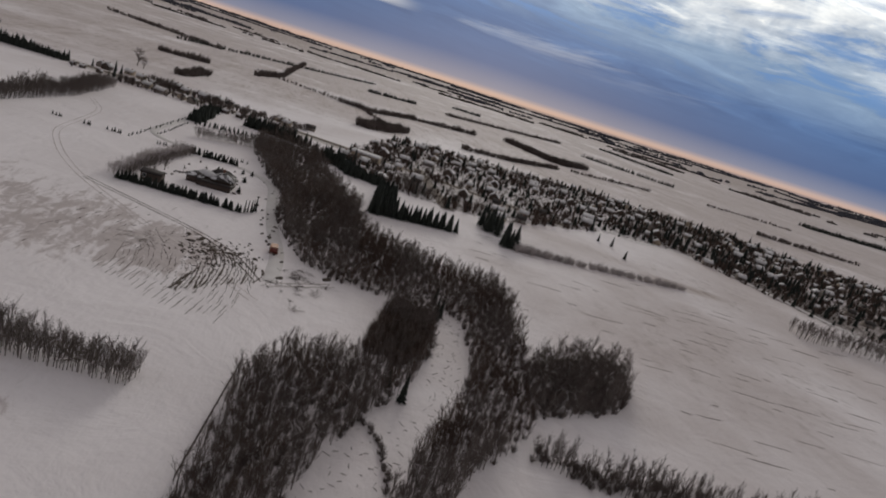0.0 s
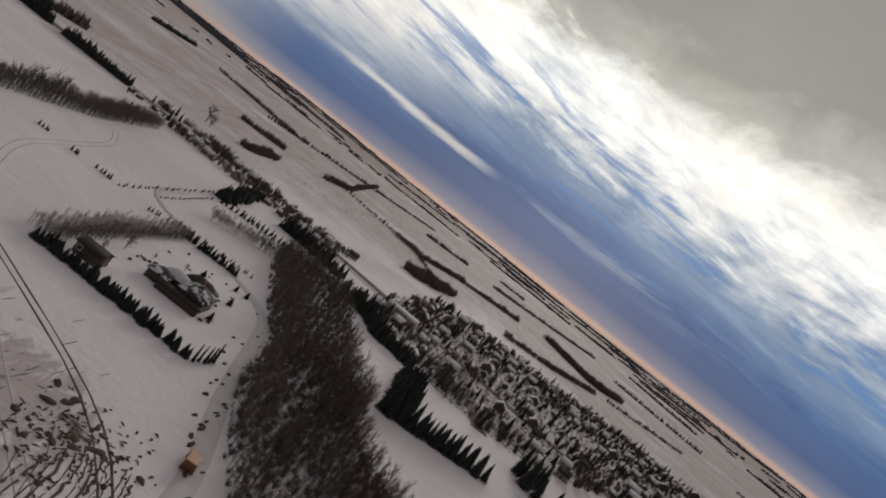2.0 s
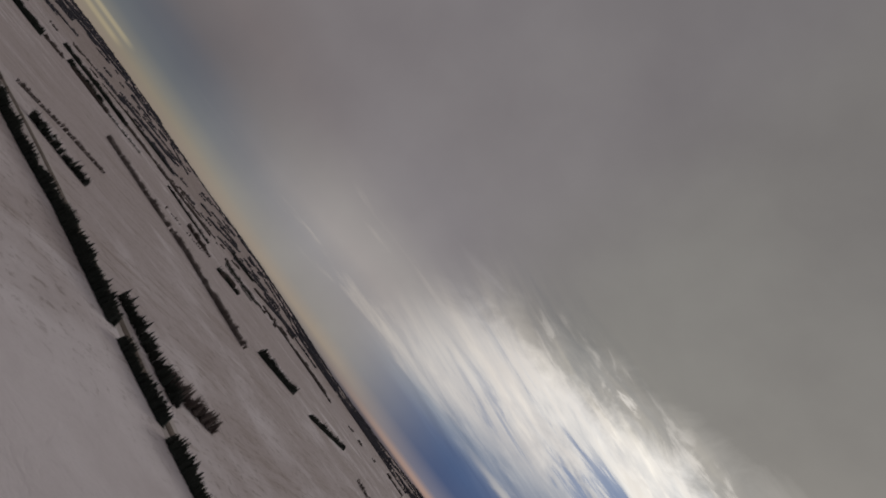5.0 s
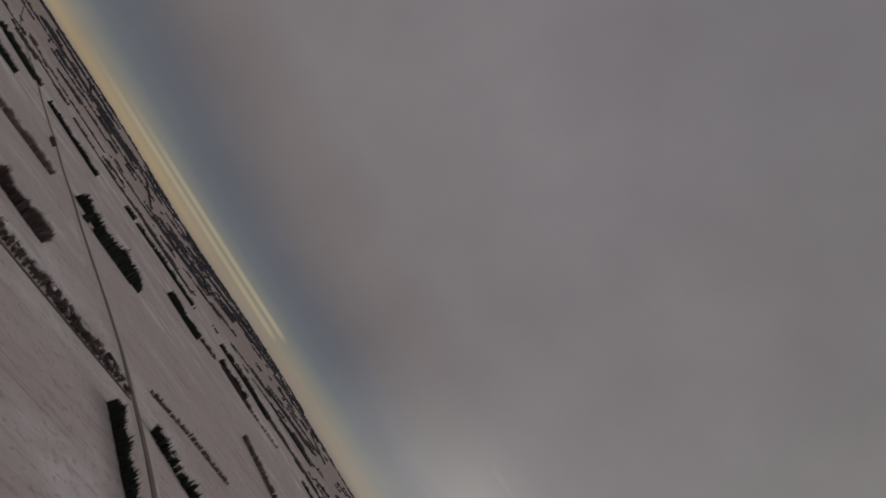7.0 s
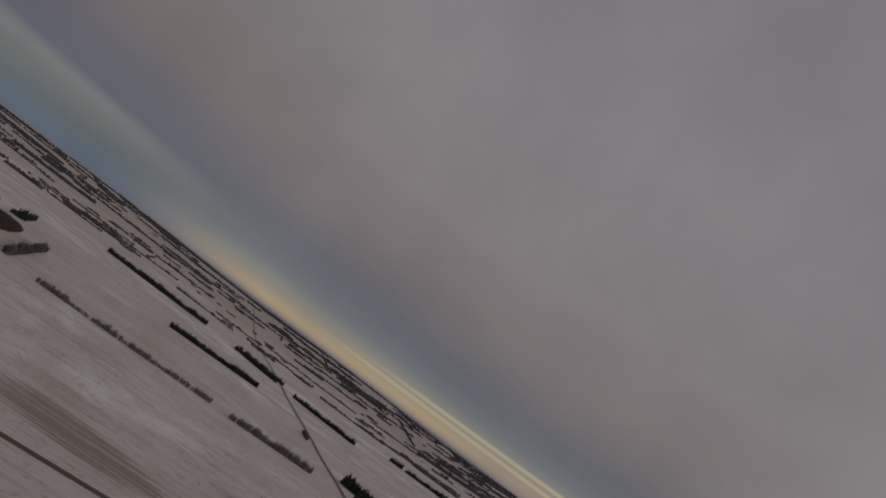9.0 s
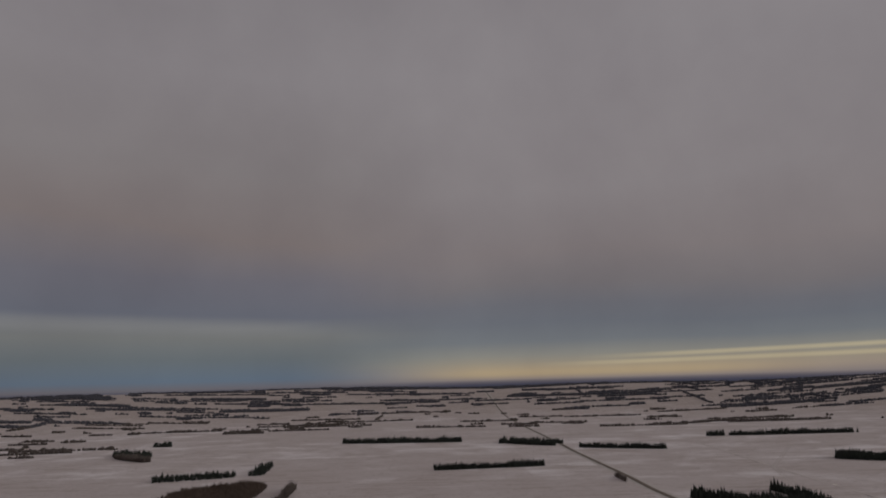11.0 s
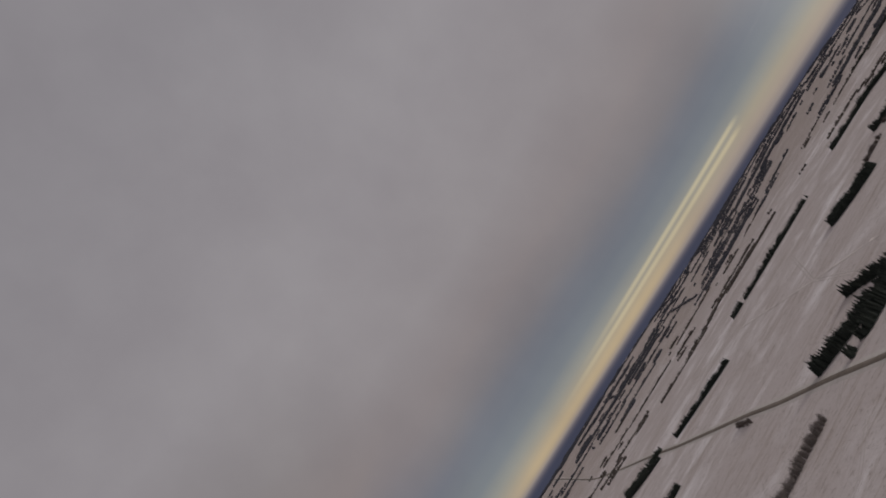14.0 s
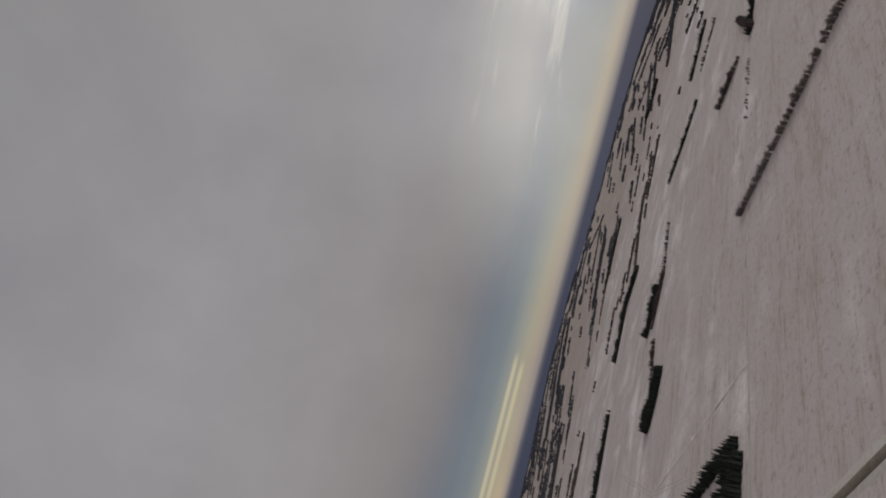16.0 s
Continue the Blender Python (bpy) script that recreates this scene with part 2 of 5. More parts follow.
def snow_ground(g, b):
    co = g.node("ShaderNodeNewGeometry").outputs["Position"]
    sep = g.node("ShaderNodeSeparateXYZ")
    g.put(sep.inputs[0], co)
    x, y = sep.outputs[0], sep.outputs[1]
    bare = g.read("bare")
    litter = g.read("litter")
    torn = g.read("torn")
    plough = g.read("plough")
    # u runs along the fields and their drill rows, w across them
    u = g.math("ADD", g.math("MULTIPLY", x, -0.22), g.math("MULTIPLY", y, 0.976))
    w = g.math("ADD", g.math("MULTIPLY", x, 0.976), g.math("MULTIPLY", y, 0.22))
    drawn = lambda fu, fw, seed, detail=5.0, rough=0.6, twist=0.0: g.noise(g.xyz(g.math("MULTIPLY", u, fu), g.math("MULTIPLY", w, fw), seed), 1.0, detail, rough, twist)
    rows = drawn(0.05, 0.30, 0.0, 6.0, 0.65)
    wide = drawn(0.0035, 0.012, 1.0, 5.0, 0.6, 0.3)
    long = drawn(0.008, 0.07, 4.0, 6.0, 0.68)
    patch = g.noise(co, 0.009, 7.0, 0.62, 0.5)
    fine = g.noise(co, 0.45, 6.0, 0.65)
    drift = g.noise(co, 0.06, 5.0, 0.6, 0.8)
    # every field holds its snow a little differently
    strip = g.math("FLOOR", g.math("MULTIPLY", w, 1 / 310))
    field = g.node("ShaderNodeTexWhiteNoise")
    field.noise_dimensions = "2D"
    g.put(field.inputs["Vector"], g.xyz(strip, g.math("FLOOR", g.math("MULTIPLY_ADD", u, 1 / 430, g.math("MULTIPLY", strip, 0.37)))))
    snow = g.mix(g.step(patch, 0.34, 0.68), (0.85, 0.80, 0.81, 1), (0.75, 0.695, 0.70, 1))
    snow = g.mix(g.math("MULTIPLY", g.step(drift, 0.42, 0.66), 0.22), snow, (0.70, 0.65, 0.655, 1))
    snow = g.mix(g.math("MULTIPLY", g.step(fine, 0.5, 0.74), 0.16), snow, (0.60, 0.55, 0.54, 1))
    # thin snow with stubble under it, then bare straw in torn strips
    f = g.math("ADD", g.math("MULTIPLY_ADD", patch, 1.3, g.math("MULTIPLY", wide, 1.3)), g.math("MULTIPLY_ADD", field.outputs[0], 0.34, g.math("MULTIPLY_ADD", bare, 0.95, -1.62)))
    thin = g.mix(fine, (0.465, 0.40, 0.385, 1), (0.62, 0.55, 0.54, 1))
    c = g.mix(g.math("MULTIPLY", g.step(f, -0.12, 0.5), 0.9), snow, thin)
    f3 = g.math("ADD", g.math("MULTIPLY_ADD", long, 1.5, g.math("MULTIPLY", rows, 0.9)), g.math("MULTIPLY_ADD", fine, 0.4, g.math("MULTIPLY_ADD", bare, 0.8, g.math("MULTIPLY_ADD", patch, 0.7, -2.12))))
    straw = g.mix(fine, (0.30, 0.235, 0.20, 1), (0.45, 0.37, 0.325, 1))
    c = g.mix(g.math("MULTIPLY", g.step(f3, 0.08, 0.5), 0.62), c, straw)
    # clods and stubble tufts that stand out of the thin snow
    clod = g.noise(co, 0.16, 7.0, 0.72, 0.6)
    tuft = g.math("MULTIPLY", g.step(g.math("MULTIPLY_ADD", rows, 0.5, clod), 0.78, 0.92), g.math("MULTIPLY", g.step(bare, 0.1, 0.45), 0.5))
    c = g.mix(tuft, c, (0.27, 0.22, 0.195, 1))
    # wind-torn crust on the slope: hard-edged drifts with brown ground between them
    crust = drawn(0.16, 0.42, 2.0, 7.0, 0.68, 0.7)
    hole = g.math("ADD", g.math("MULTIPLY_ADD", crust, 1.5, g.math("MULTIPLY", rows, 0.9)), g.math("MULTIPLY_ADD", torn, 0.55, -1.52))
    c = g.mix(g.math("MULTIPLY", g.step(hole, 0.0, 0.3), g.math("MULTIPLY", g.step(torn, 0.03, 0.8), 0.72)), c, g.mix(rows, (0.27, 0.215, 0.20, 1), (0.56, 0.49, 0.475, 1)))
    # ploughed strips: dark furrows that run with the rows
    furrow = drawn(0.006, 0.42, 6.0, 5.0, 0.7)
    f4 = g.math("MULTIPLY_ADD", plough, 0.9, g.math("MULTIPLY_ADD", furrow, 1.6, g.math("MULTIPLY_ADD", long, 0.8, -1.62)))
    c = g.mix(g.math("MULTIPLY", g.step(f4, 0.05, 0.5), g.math("MULTIPLY", g.step(plough, 0.04, 0.5), 0.8)), c, g.mix(fine, (0.14, 0.105, 0.085, 1), (0.32, 0.255, 0.22, 1)))
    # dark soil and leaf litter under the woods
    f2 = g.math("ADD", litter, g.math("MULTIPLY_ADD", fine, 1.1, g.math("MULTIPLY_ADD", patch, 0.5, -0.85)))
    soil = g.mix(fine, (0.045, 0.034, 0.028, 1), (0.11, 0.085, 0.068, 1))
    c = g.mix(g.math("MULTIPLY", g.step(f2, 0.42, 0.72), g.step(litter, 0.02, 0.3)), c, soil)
    g.put(b.inputs["Base Color"], c)
    n3 = g.node("ShaderNodeBump")
    n3.inputs["Distance"].default_value, n3.inputs["Strength"].default_value = 0.6, 0.5
    g.put(n3.inputs["Height"], g.math("ADD", g.math("MULTIPLY", fine, 0.5), g.math("MULTIPLY_ADD", drift, 2.0, g.math("MULTIPLY", rows, 0.4))))
    g.put(b.inputs["Normal"], n3.outputs[0])


M_GROUND = material("snowy_ground", snow_ground, 0.85, 0.15)
M_SNOW = mottled("packed_snow", (0.74, 0.72, 0.72), (0.86, 0.85, 0.86), 0.8, 0.8, 0.03)
M_GRAVEL = mottled("snowy_gravel", (0.11, 0.088, 0.07), (0.32, 0.27, 0.235), 0.25, 0.95, 0.02)
M_TRACK = mottled("worn_track", (0.36, 0.31, 0.28), (0.66, 0.62, 0.60), 0.3, 0.95)
M_FAINT = mottled("faint_track", (0.44, 0.385, 0.365), (0.60, 0.54, 0.52), 0.2, 0.95)
M_LANE = mottled("packed_lane_snow", (0.52, 0.48, 0.465), (0.78, 0.755, 0.75), 0.3, 0.9)
M_SOIL = mottled("bare_soil", (0.045, 0.036, 0.03), (0.15, 0.12, 0.10), 0.8, 0.95, 0.04)
M_BARK = mottled("grey_brown_bark", (0.11, 0.092, 0.084), (0.27, 0.235, 0.215), 1.2, 0.95)
M_TWIG = mottled("bare_twigs", (0.07, 0.056, 0.051), (0.20, 0.165, 0.15), 0.12, 0.95, per="island")
M_TWIG_RED = mottled("rusty_twigs", (0.05, 0.036, 0.031), (0.165, 0.12, 0.098), 0.2, 0.95, per="island")
M_FROST = mottled("frosty_twigs", (0.30, 0.27, 0.262), (0.66, 0.61, 0.60), 0.3, 0.95, per="island")
M_PALE = mottled("rimed_twigs", (0.15, 0.128, 0.12), (0.31, 0.27, 0.255), 0.1, 0.95, per="island")
M_NEEDLE = mottled("spruce_needles", (0.014, 0.018, 0.016), (0.05, 0.056, 0.047), 0.8, 0.9)
# blue-grey base colour with the aerial haze of the farthest woods painted in
M_HILLS_HAZE = mottled("hazed_hill_woods", (0.040, 0.042, 0.056), (0.095, 0.092, 0.105), 0.01, 0.95, per="island")
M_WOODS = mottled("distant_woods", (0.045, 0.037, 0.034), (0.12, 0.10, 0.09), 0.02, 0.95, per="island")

M_ROOF_SNOW = mottled("snow_on_roof", (0.40, 0.385, 0.39), (0.74, 0.72, 0.73), 0.5, 0.8)
M_ROOF_DARK = mottled("dark_shingles", (0.022, 0.019, 0.019), (0.065, 0.055, 0.052), 1.5, 0.8)
M_WALL = mottled("weathered_siding", (0.13, 0.11, 0.095), (0.36, 0.31, 0.27), 0.4, 0.85)
M_WALL_DARK = mottled("dark_timber_wall", (0.05, 0.038, 0.033), (0.12, 0.09, 0.075), 0.6, 0.85)
M_WALL_TAN = mottled("tan_stucco", (0.30, 0.24, 0.18), (0.44, 0.37, 0.29), 0.4, 0.85)
M_BRICK = mottled("chimney_brick", (0.16, 0.075, 0.055), (0.26, 0.13, 0.10), 2.0, 0.9)
M_PANE = mottled("window_glass", (0.015, 0.018, 0.022), (0.04, 0.045, 0.05), 0.5, 0.12, spec=0.6)
M_FRAME = mottled("white_frame", (0.55, 0.54, 0.52), (0.75, 0.74, 0.72), 2.0, 0.6)
M_ORANGE = mottled("orange_paint", (0.40, 0.17, 0.075), (0.52, 0.26, 0.13), 1.0, 0.4, spec=0.5)
M_MAROON = mottled("maroon_paint", (0.13, 0.035, 0.025), (0.20, 0.06, 0.045), 1.0, 0.45, spec=0.5)
M_RUBBER = mottled("black_rubber", (0.012, 0.012, 0.012), (0.03, 0.03, 0.03), 4.0, 0.85)
M_METAL = mottled("dull_metal", (0.25, 0.25, 0.26), (0.4, 0.4, 0.42), 2.0, 0.5, spec=0.5)


def patchy_roof(g, b):
    co = g.node("ShaderNodeNewGeometry").outputs["Position"]
    n = g.noise(co, 0.45, 5.0, 0.6)
    dark = g.mix(g.noise(co, 3.0, 4.0), (0.03, 0.027, 0.027, 1), (0.09, 0.078, 0.072, 1))
    g.put(b.inputs["Base Color"], g.mix(g.step(n, 0.47, 0.56), dark, (0.72, 0.71, 0.72, 1)))


M_ROOF_PATCHY = material("shingles_with_snow", patchy_roof, 0.85)


# ---- building words ----
def mesh_of(name, V, F, mats, idx=None, smooth=False):
    """A mesh from arrays: V (n,3); F a list of (m,k) index arrays; idx a material slot per face."""
    me = bpy.data.meshes.new(name)
    loops = np.concatenate([f.ravel() for f in F]).astype(np.int32)
    sizes = np.concatenate([np.full(len(f), f.shape[1], np.int32) for f in F])
    starts = np.concatenate([[0], np.cumsum(sizes)[:-1]]).astype(np.int32)
    me.vertices.add(len(V))
    me.vertices.foreach_set("co", np.asarray(V, np.float32).ravel())
    me.loops.add(len(loops))
    me.loops.foreach_set("vertex_index", loops)
    me.polygons.add(len(sizes))
    me.polygons.foreach_set("loop_start", starts)
    me.polygons.foreach_set("loop_total", sizes)
    for m in mats:
        me.materials.append(m)
    if idx is not None:
        me.polygons.foreach_set("material_index", np.asarray(idx, np.int32))
    if smooth:
        me.polygons.foreach_set("use_smooth", np.ones(len(sizes), bool))
    me.update(calc_edges=True)
    return me


def part(name, me, parent, label=""):
    ob = new(name, me)
    ob.parent = parent
    return tagged(ob, label)


class Soup:
    """Gathers tubes, blades, boxes and prisms into one mesh."""

    def __init__(self):
        self.v, self.tri, self.quad, self.n = [], [], [], 0

    def add(self, V, tri=None, quad=None):
        V = np.asarray(V, float)
        if tri is not None and len(tri):
            self.tri.append(np.asarray(tri) + self.n)
        if quad is not None and len(quad):
            self.quad.append(np.asarray(quad) + self.n)
        self.v.append(V)
        self.n += len(V)
        return self

    def tube(self, pts, radii, sides=4):
        pts = np.asarray(pts, float)
        a = np.arange(sides) * 2 * np.pi / sides
        rings = []
        for i, (p, r) in enumerate(zip(pts, radii)):
            d = pts[min(i + 1, len(pts) - 1)] - pts[max(i - 1, 0)]
            d = d / (np.linalg.norm(d) + 1e-9)
            s = np.cross(d, (0.3, 0.9, 0.1) if abs(d[2]) > 0.8 else (0, 0, 1))
            s /= np.linalg.norm(s) + 1e-9
            t = np.cross(d, s)
            rings.append(p + r * (np.cos(a)[:, None] * s + np.sin(a)[:, None] * t))
        q = [(i * sides + j, i * sides + (j + 1) % sides, (i + 1) * sides + (j + 1) % sides, (i + 1) * sides + j) for i in range(len(pts) - 1) for j in range(sides)]
        return self.add(np.concatenate(rings), quad=q)

    def box(self, x0, x1, y0, y1, z0, z1):
        V = [(x, y, z) for z in (z0, z1) for x, y in ((x0, y0), (x1, y0), (x1, y1), (x0, y1))]
        return self.add(V, quad=[(3, 2, 1, 0), (4, 5, 6, 7), (0, 1, 5, 4), (1, 2, 6, 5), (2, 3, 7, 6), (3, 0, 4, 7)])

    def arrays(self):
        V = np.concatenate(self.v)
        F = []
        if self.tri:
            F.append(np.concatenate(self.tri))
        if self.quad:
            F.append(np.concatenate(self.quad))
        return V, F

    def mesh(self, name, mat, smooth=False):
        V, F = self.arrays()
        return mesh_of(name, V, F, [mat], smooth=smooth)


def scatter(name, protos, spots, mat, stem=None):
    """One mesh with a proto (V, F) set down at every spot (x, y, z, turn, size, stretch)."""
    soup, rng = Soup(), np.random.default_rng(len(spots) + 7)
    pick = rng.integers(0, len(protos), len(spots))
    spots = np.asarray(spots, float)
    for k, (V, F) in enumerate(protos):
        s = spots[pick == k]
        if not len(s):
            continue
        c, n = np.cos(s[:, 3]), np.sin(s[:, 3])
        X = (V[None, :, 0] * c[:, None] - V[None, :, 1] * n[:, None]) * s[:, 4:5] + s[:, 0:1]
        Y = (V[None, :, 0] * n[:, None] + V[None, :, 1] * c[:, None]) * s[:, 4:5] + s[:, 1:2]
        Z = V[None, :, 2] * (s[:, 4] * s[:, 5])[:, None] + s[:, 2:3]
        W = np.stack([X, Y, Z], 2).reshape(-1, 3)
        step = (np.arange(len(s)) * len(V))[:, None, None]
        soup.add(W, tri=np.concatenate([(f[None] + step).reshape(-1, 3) for f in F if f.shape[1] == 3]) if any(f.shape[1] == 3 for f in F) else None,
                 quad=np.concatenate([(f[None] + step).reshape(-1, 4) for f in F if f.shape[1] == 4]) if any(f.shape[1] == 4 for f in F) else None)
    V, F = soup.arrays()
    idx = np.concatenate([np.full(len(f), f.shape[1] - 3) for f in F])
    return mesh_of(name, V, F, [mat, stem or mat], idx)


def inside(poly, X, Y):
    poly = np.asarray(poly, float)
    r = np.zeros(np.shape(X), bool)
    for (x0, y0), (x1, y1) in zip(poly, np.roll(poly, -1, 0)):
        with np.errstate(divide="ignore", invalid="ignore"):
            r ^= ((y0 > Y) != (y1 > Y)) & (X < (x1 - x0) * (Y - y0) / (y1 - y0 + 1e-12) + x0)
    return r


def fill(poly, gap, seed, jitter=0.45):
    """Uneven places inside an outline, about gap metres apart."""
    rng = np.random.default_rng(seed)
    p = np.asarray(poly, float)
    xs, ys = np.arange(p[:, 0].min(), p[:, 0].max(), gap), np.arange(p[:, 1].min(), p[:, 1].max(), gap)
    X, Y = np.meshgrid(xs, ys)
    X = X + rng.uniform(-jitter, jitter, X.shape) * gap
    Y = Y + rng.uniform(-jitter, jitter, Y.shape) * gap
    k = inside(poly, X, Y)
    return np.stack([X[k], Y[k]], 1)


def along(line, gap, width, seed, lanes=1):
    """Places along a bent line, in lanes across a width."""
    rng = np.random.default_rng(seed)
    out = []
    for (x0, y0), (x1, y1) in zip(line, line[1:]):
        L = math.hypot(x1 - x0, y1 - y0)
        n = max(1, int(L / gap))
        for i in range(n):
            for k in range(lanes):
                s = (i + rng.uniform(0.1, 0.9)) / n
                full = s if len(line) == 2 else 0.5
                o = (width * ((k + 0.5) / lanes - 0.5) + rng.uniform(-0.45, 0.45) * width / lanes) * (1.0 if lanes < 4 else (0.35 + 0.65 * math.sin(math.pi * full) ** 0.5))
                out.append((x0 + (x1 - x0) * s - (y1 - y0) / L * o, y0 + (y1 - y0) * s + (x1 - x0) / L * o))
    return np.array(out)


# ---- ground: one sheet of snow, rising to low hills at the horizon ----
MID = (-230.0, 170.0)
WOOD_SW = [(-19, 42), (-20.5, 64), (-22, 79), (-23, 88), (-24, 96), (-22.5, 103), (-18.5, 109), (-9, 118), (-9, 133), (-7, 153), (3, 152), (4, 130), (2, 111), (-4, 95), (-7, 83), (-9, 71), (-8, 45)]
WOOD_BEND = [(-30, 157), (-21, 153), (-7, 154), (3, 157), (10, 150), (12, 131), (12, 114), (7, 95), (3, 77), (0, 50), (9, 50), (12, 84), (23, 104), (25, 114), (24, 135), (25, 148), (22, 170), (18, 196), (4, 197), (-14, 199), (-25, 209), (-33, 226), (-40, 200)]
WOOD_SPUR = [(24, 112), (43, 127), (49, 140), (50, 156), (40, 157), (34, 148), (24, 138)]
WOOD_NORTH = [(-89, 284), (-71, 247), (-58, 223), (-49, 191), (-38, 168), (-30, 157), (-34, 200), (-30, 228), (-42, 250), (-48, 269), (-62, 300), (-72, 326), (-88, 330), (-100, 318)]
VILLAGE = [(-70, 345), (-42, 300), (-5, 294), (20, 300), (45, 332), (85, 374), (130, 392), (152, 350), (178, 302), (230, 296), (370, 290), (410, 500), (330, 540), (215, 582), (100, 575), (20, 556), (-60, 520)]
HEDGE_SE = [(24, 101), (34, 98), (50, 101), (75, 106)]
ROAD = [(60, 352), (-20, 372), (-98, 388), (-153, 384), (-230, 383), (-282, 380), (-341, 381), (-403, 381), (-500, 378), (-560, 374), (-623, 366), (-711, 353), (-802, 331), (-867, 313), (-970, 286), (-1061, 266), (-1175, 236), (-1297, 211), (-1645, 127), (-1770, 101), (-2675, -100), (-4300, -470)]


def spaced(lo, hi, centre, near, grow):
    """Grid lines: near apart close to a span, wider outwards."""
    a, b = centre
    mid = list(np.arange(a, b + 0.1, near))
    up, s = [b], near
    while up[-1] < hi:
        s *= grow
        up.append(up[-1] + s)
    dn, s = [a], near
    while dn[-1] > lo:
        s *= grow
        dn.append(dn[-1] - s)
    return np.array(dn[:0:-1] + mid + up[1:])


def ground_height(X, Y):
    dx, dy = X - MID[0], Y - MID[1]
    r = np.hypot(dx, dy)
    a = np.degrees(np.arctan2(-dx, dy))
    top = 42 + 72 * np.clip((a - 28) / 34, 0, 1) + 5 * np.sin(np.radians(a * 7)) + 4 * np.sin(np.radians(a * 17 + 40))
    s = np.clip((r - 2600) / 1900, 0, 1)
    z = top * s * s * (3 - 2 * s)
    # shallow ravine under the woods and soft waves of the fields
    z = z + np.clip((r - 900) / 900, 0, 1) * 3.0 * (np.sin(X / 310 + 1) + np.sin(Y / 270 + X / 900))
    return z


def soft_inside(poly, X, Y, d=1.5):
    return sum(inside(poly, X + ox * d, Y + oy * d).astype(float) for ox, oy in ((0, 0), (1, 0), (-1, 0), (0, 1), (0, -1))) / 5


def build_ground():
    xs = spaced(-4950, 4500, (-130, 70), 1.6, 1.045)
    ys = spaced(-4550, 4900, (50, 340), 1.6, 1.05)
    X, Y = np.meshgrid(xs, ys)
    r = np.hypot(X - MID[0], Y - MID[1])
    k = np.where(r > 4620, 4620 / np.maximum(r, 1), 1)
    X, Y = MID[0] + (X - MID[0]) * k, MID[1] + (Y - MID[1]) * k
    Z = ground_height(X, Y)
    n, m = X.shape
    I = np.arange(n * m).reshape(n, m)
    Q = np.stack([I[:-1, :-1], I[:-1, 1:], I[1:, 1:], I[1:, :-1]], 2).reshape(-1, 4)
    V = np.stack([X, Y, Z], 2).reshape(-1, 3)
    P = V[Q]
    area = np.abs(np.cross(P[:, 2, :2] - P[:, 0, :2], P[:, 3, :2] - P[:, 1, :2]))
    me = mesh_of("ground", V, [Q[area > 1e-3]], [M_GROUND], smooth=True)
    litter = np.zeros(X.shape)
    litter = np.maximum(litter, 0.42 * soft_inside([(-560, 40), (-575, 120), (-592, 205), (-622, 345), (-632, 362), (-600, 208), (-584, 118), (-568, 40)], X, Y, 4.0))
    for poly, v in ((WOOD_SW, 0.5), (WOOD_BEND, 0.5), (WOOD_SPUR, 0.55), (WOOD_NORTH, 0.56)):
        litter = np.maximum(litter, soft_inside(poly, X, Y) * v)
    # torn ground of the digging, and the worn slope beside it
    for cx, cy, ax, ay, v in ((-51, 150, 6, 4, 0.66), (-48, 146, 9, 8, 0.45), (-64, 142, 14, 15, 0.56), (-27, 146, 6, 8, 0.4), (-45, 132, 10, 9, 0.42)):
        litter = np.maximum(litter, v * np.exp(-(((X - cx) / ax) ** 2 + ((Y - cy) / ay) ** 2)))
    bare = np.zeros(X.shape)
    spots = ((105, 288, 22, 8, 1.1), (90, 190, 80, 70, 0.34), (20, 225, 30, 14, 0.3), (-600, 950, 420, 160, 0.5), (-150, 900, 320, 120, 0.4), (-330, 520, 190, 60, 0.5), (-720, 60, 200, 220, 0.5), (-860, 130, 140, 260, 0.4), (110, 300, 60, 45, 0.4), (250, 420, 90, 60, 0.3), (300, 900, 400, 200, 0.5), (-430, 470, 160, 50, 0.6))
    for cx, cy, ax, ay, v in spots:
        bare = np.maximum(bare, v * np.exp(-(((X - cx) / ax) ** 2 + ((Y - cy) / ay) ** 2)))
    litter = np.maximum(litter, 0.60 * soft_inside(VILLAGE, X, Y, 3.0))
    open_land = np.clip((np.hypot(X + 40, (Y - 170) / 1.3) - 190) / 160, 0, 1)
    bare = np.maximum(bare, 0.62 * open_land)
    bare = np.maximum(bare, 1.0 * np.clip((r - 1500) / 1800, 0, 1))
    torn = np.zeros(X.shape)
    for cx, cy, ax, ay, v in ((-84, 138, 30, 30, 1.0), (-60, 140, 16, 22, 1.25), (-110, 150, 26, 34, 0.6), (-52, 70, 12, 10, 0.7)):
        torn = np.maximum(torn, v * np.exp(-(((X - cx) / ax) ** 2 + ((Y - cy) / ay) ** 2) ** 2))
    plough = np.zeros(X.shape)
    for cx, cy, ax, ay, v in ((-615, 95, 38, 85, 1.0), (-1180, 860, 22, 95, 0.9), (-640, -60, 60, 60, 0.6), (-860, -40, 60, 120, 0.35)):
        plough = np.maximum(plough, v * np.exp(-(((X - cx) / ax) ** 2 + ((Y - cy) / ay) ** 2) ** 2))
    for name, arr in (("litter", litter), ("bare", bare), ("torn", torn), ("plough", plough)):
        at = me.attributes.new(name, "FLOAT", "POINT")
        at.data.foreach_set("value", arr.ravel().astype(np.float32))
    tagged(new("ground", me), "snow-covered prairie with stubble showing through", "ground", kind="structure")


build_ground()


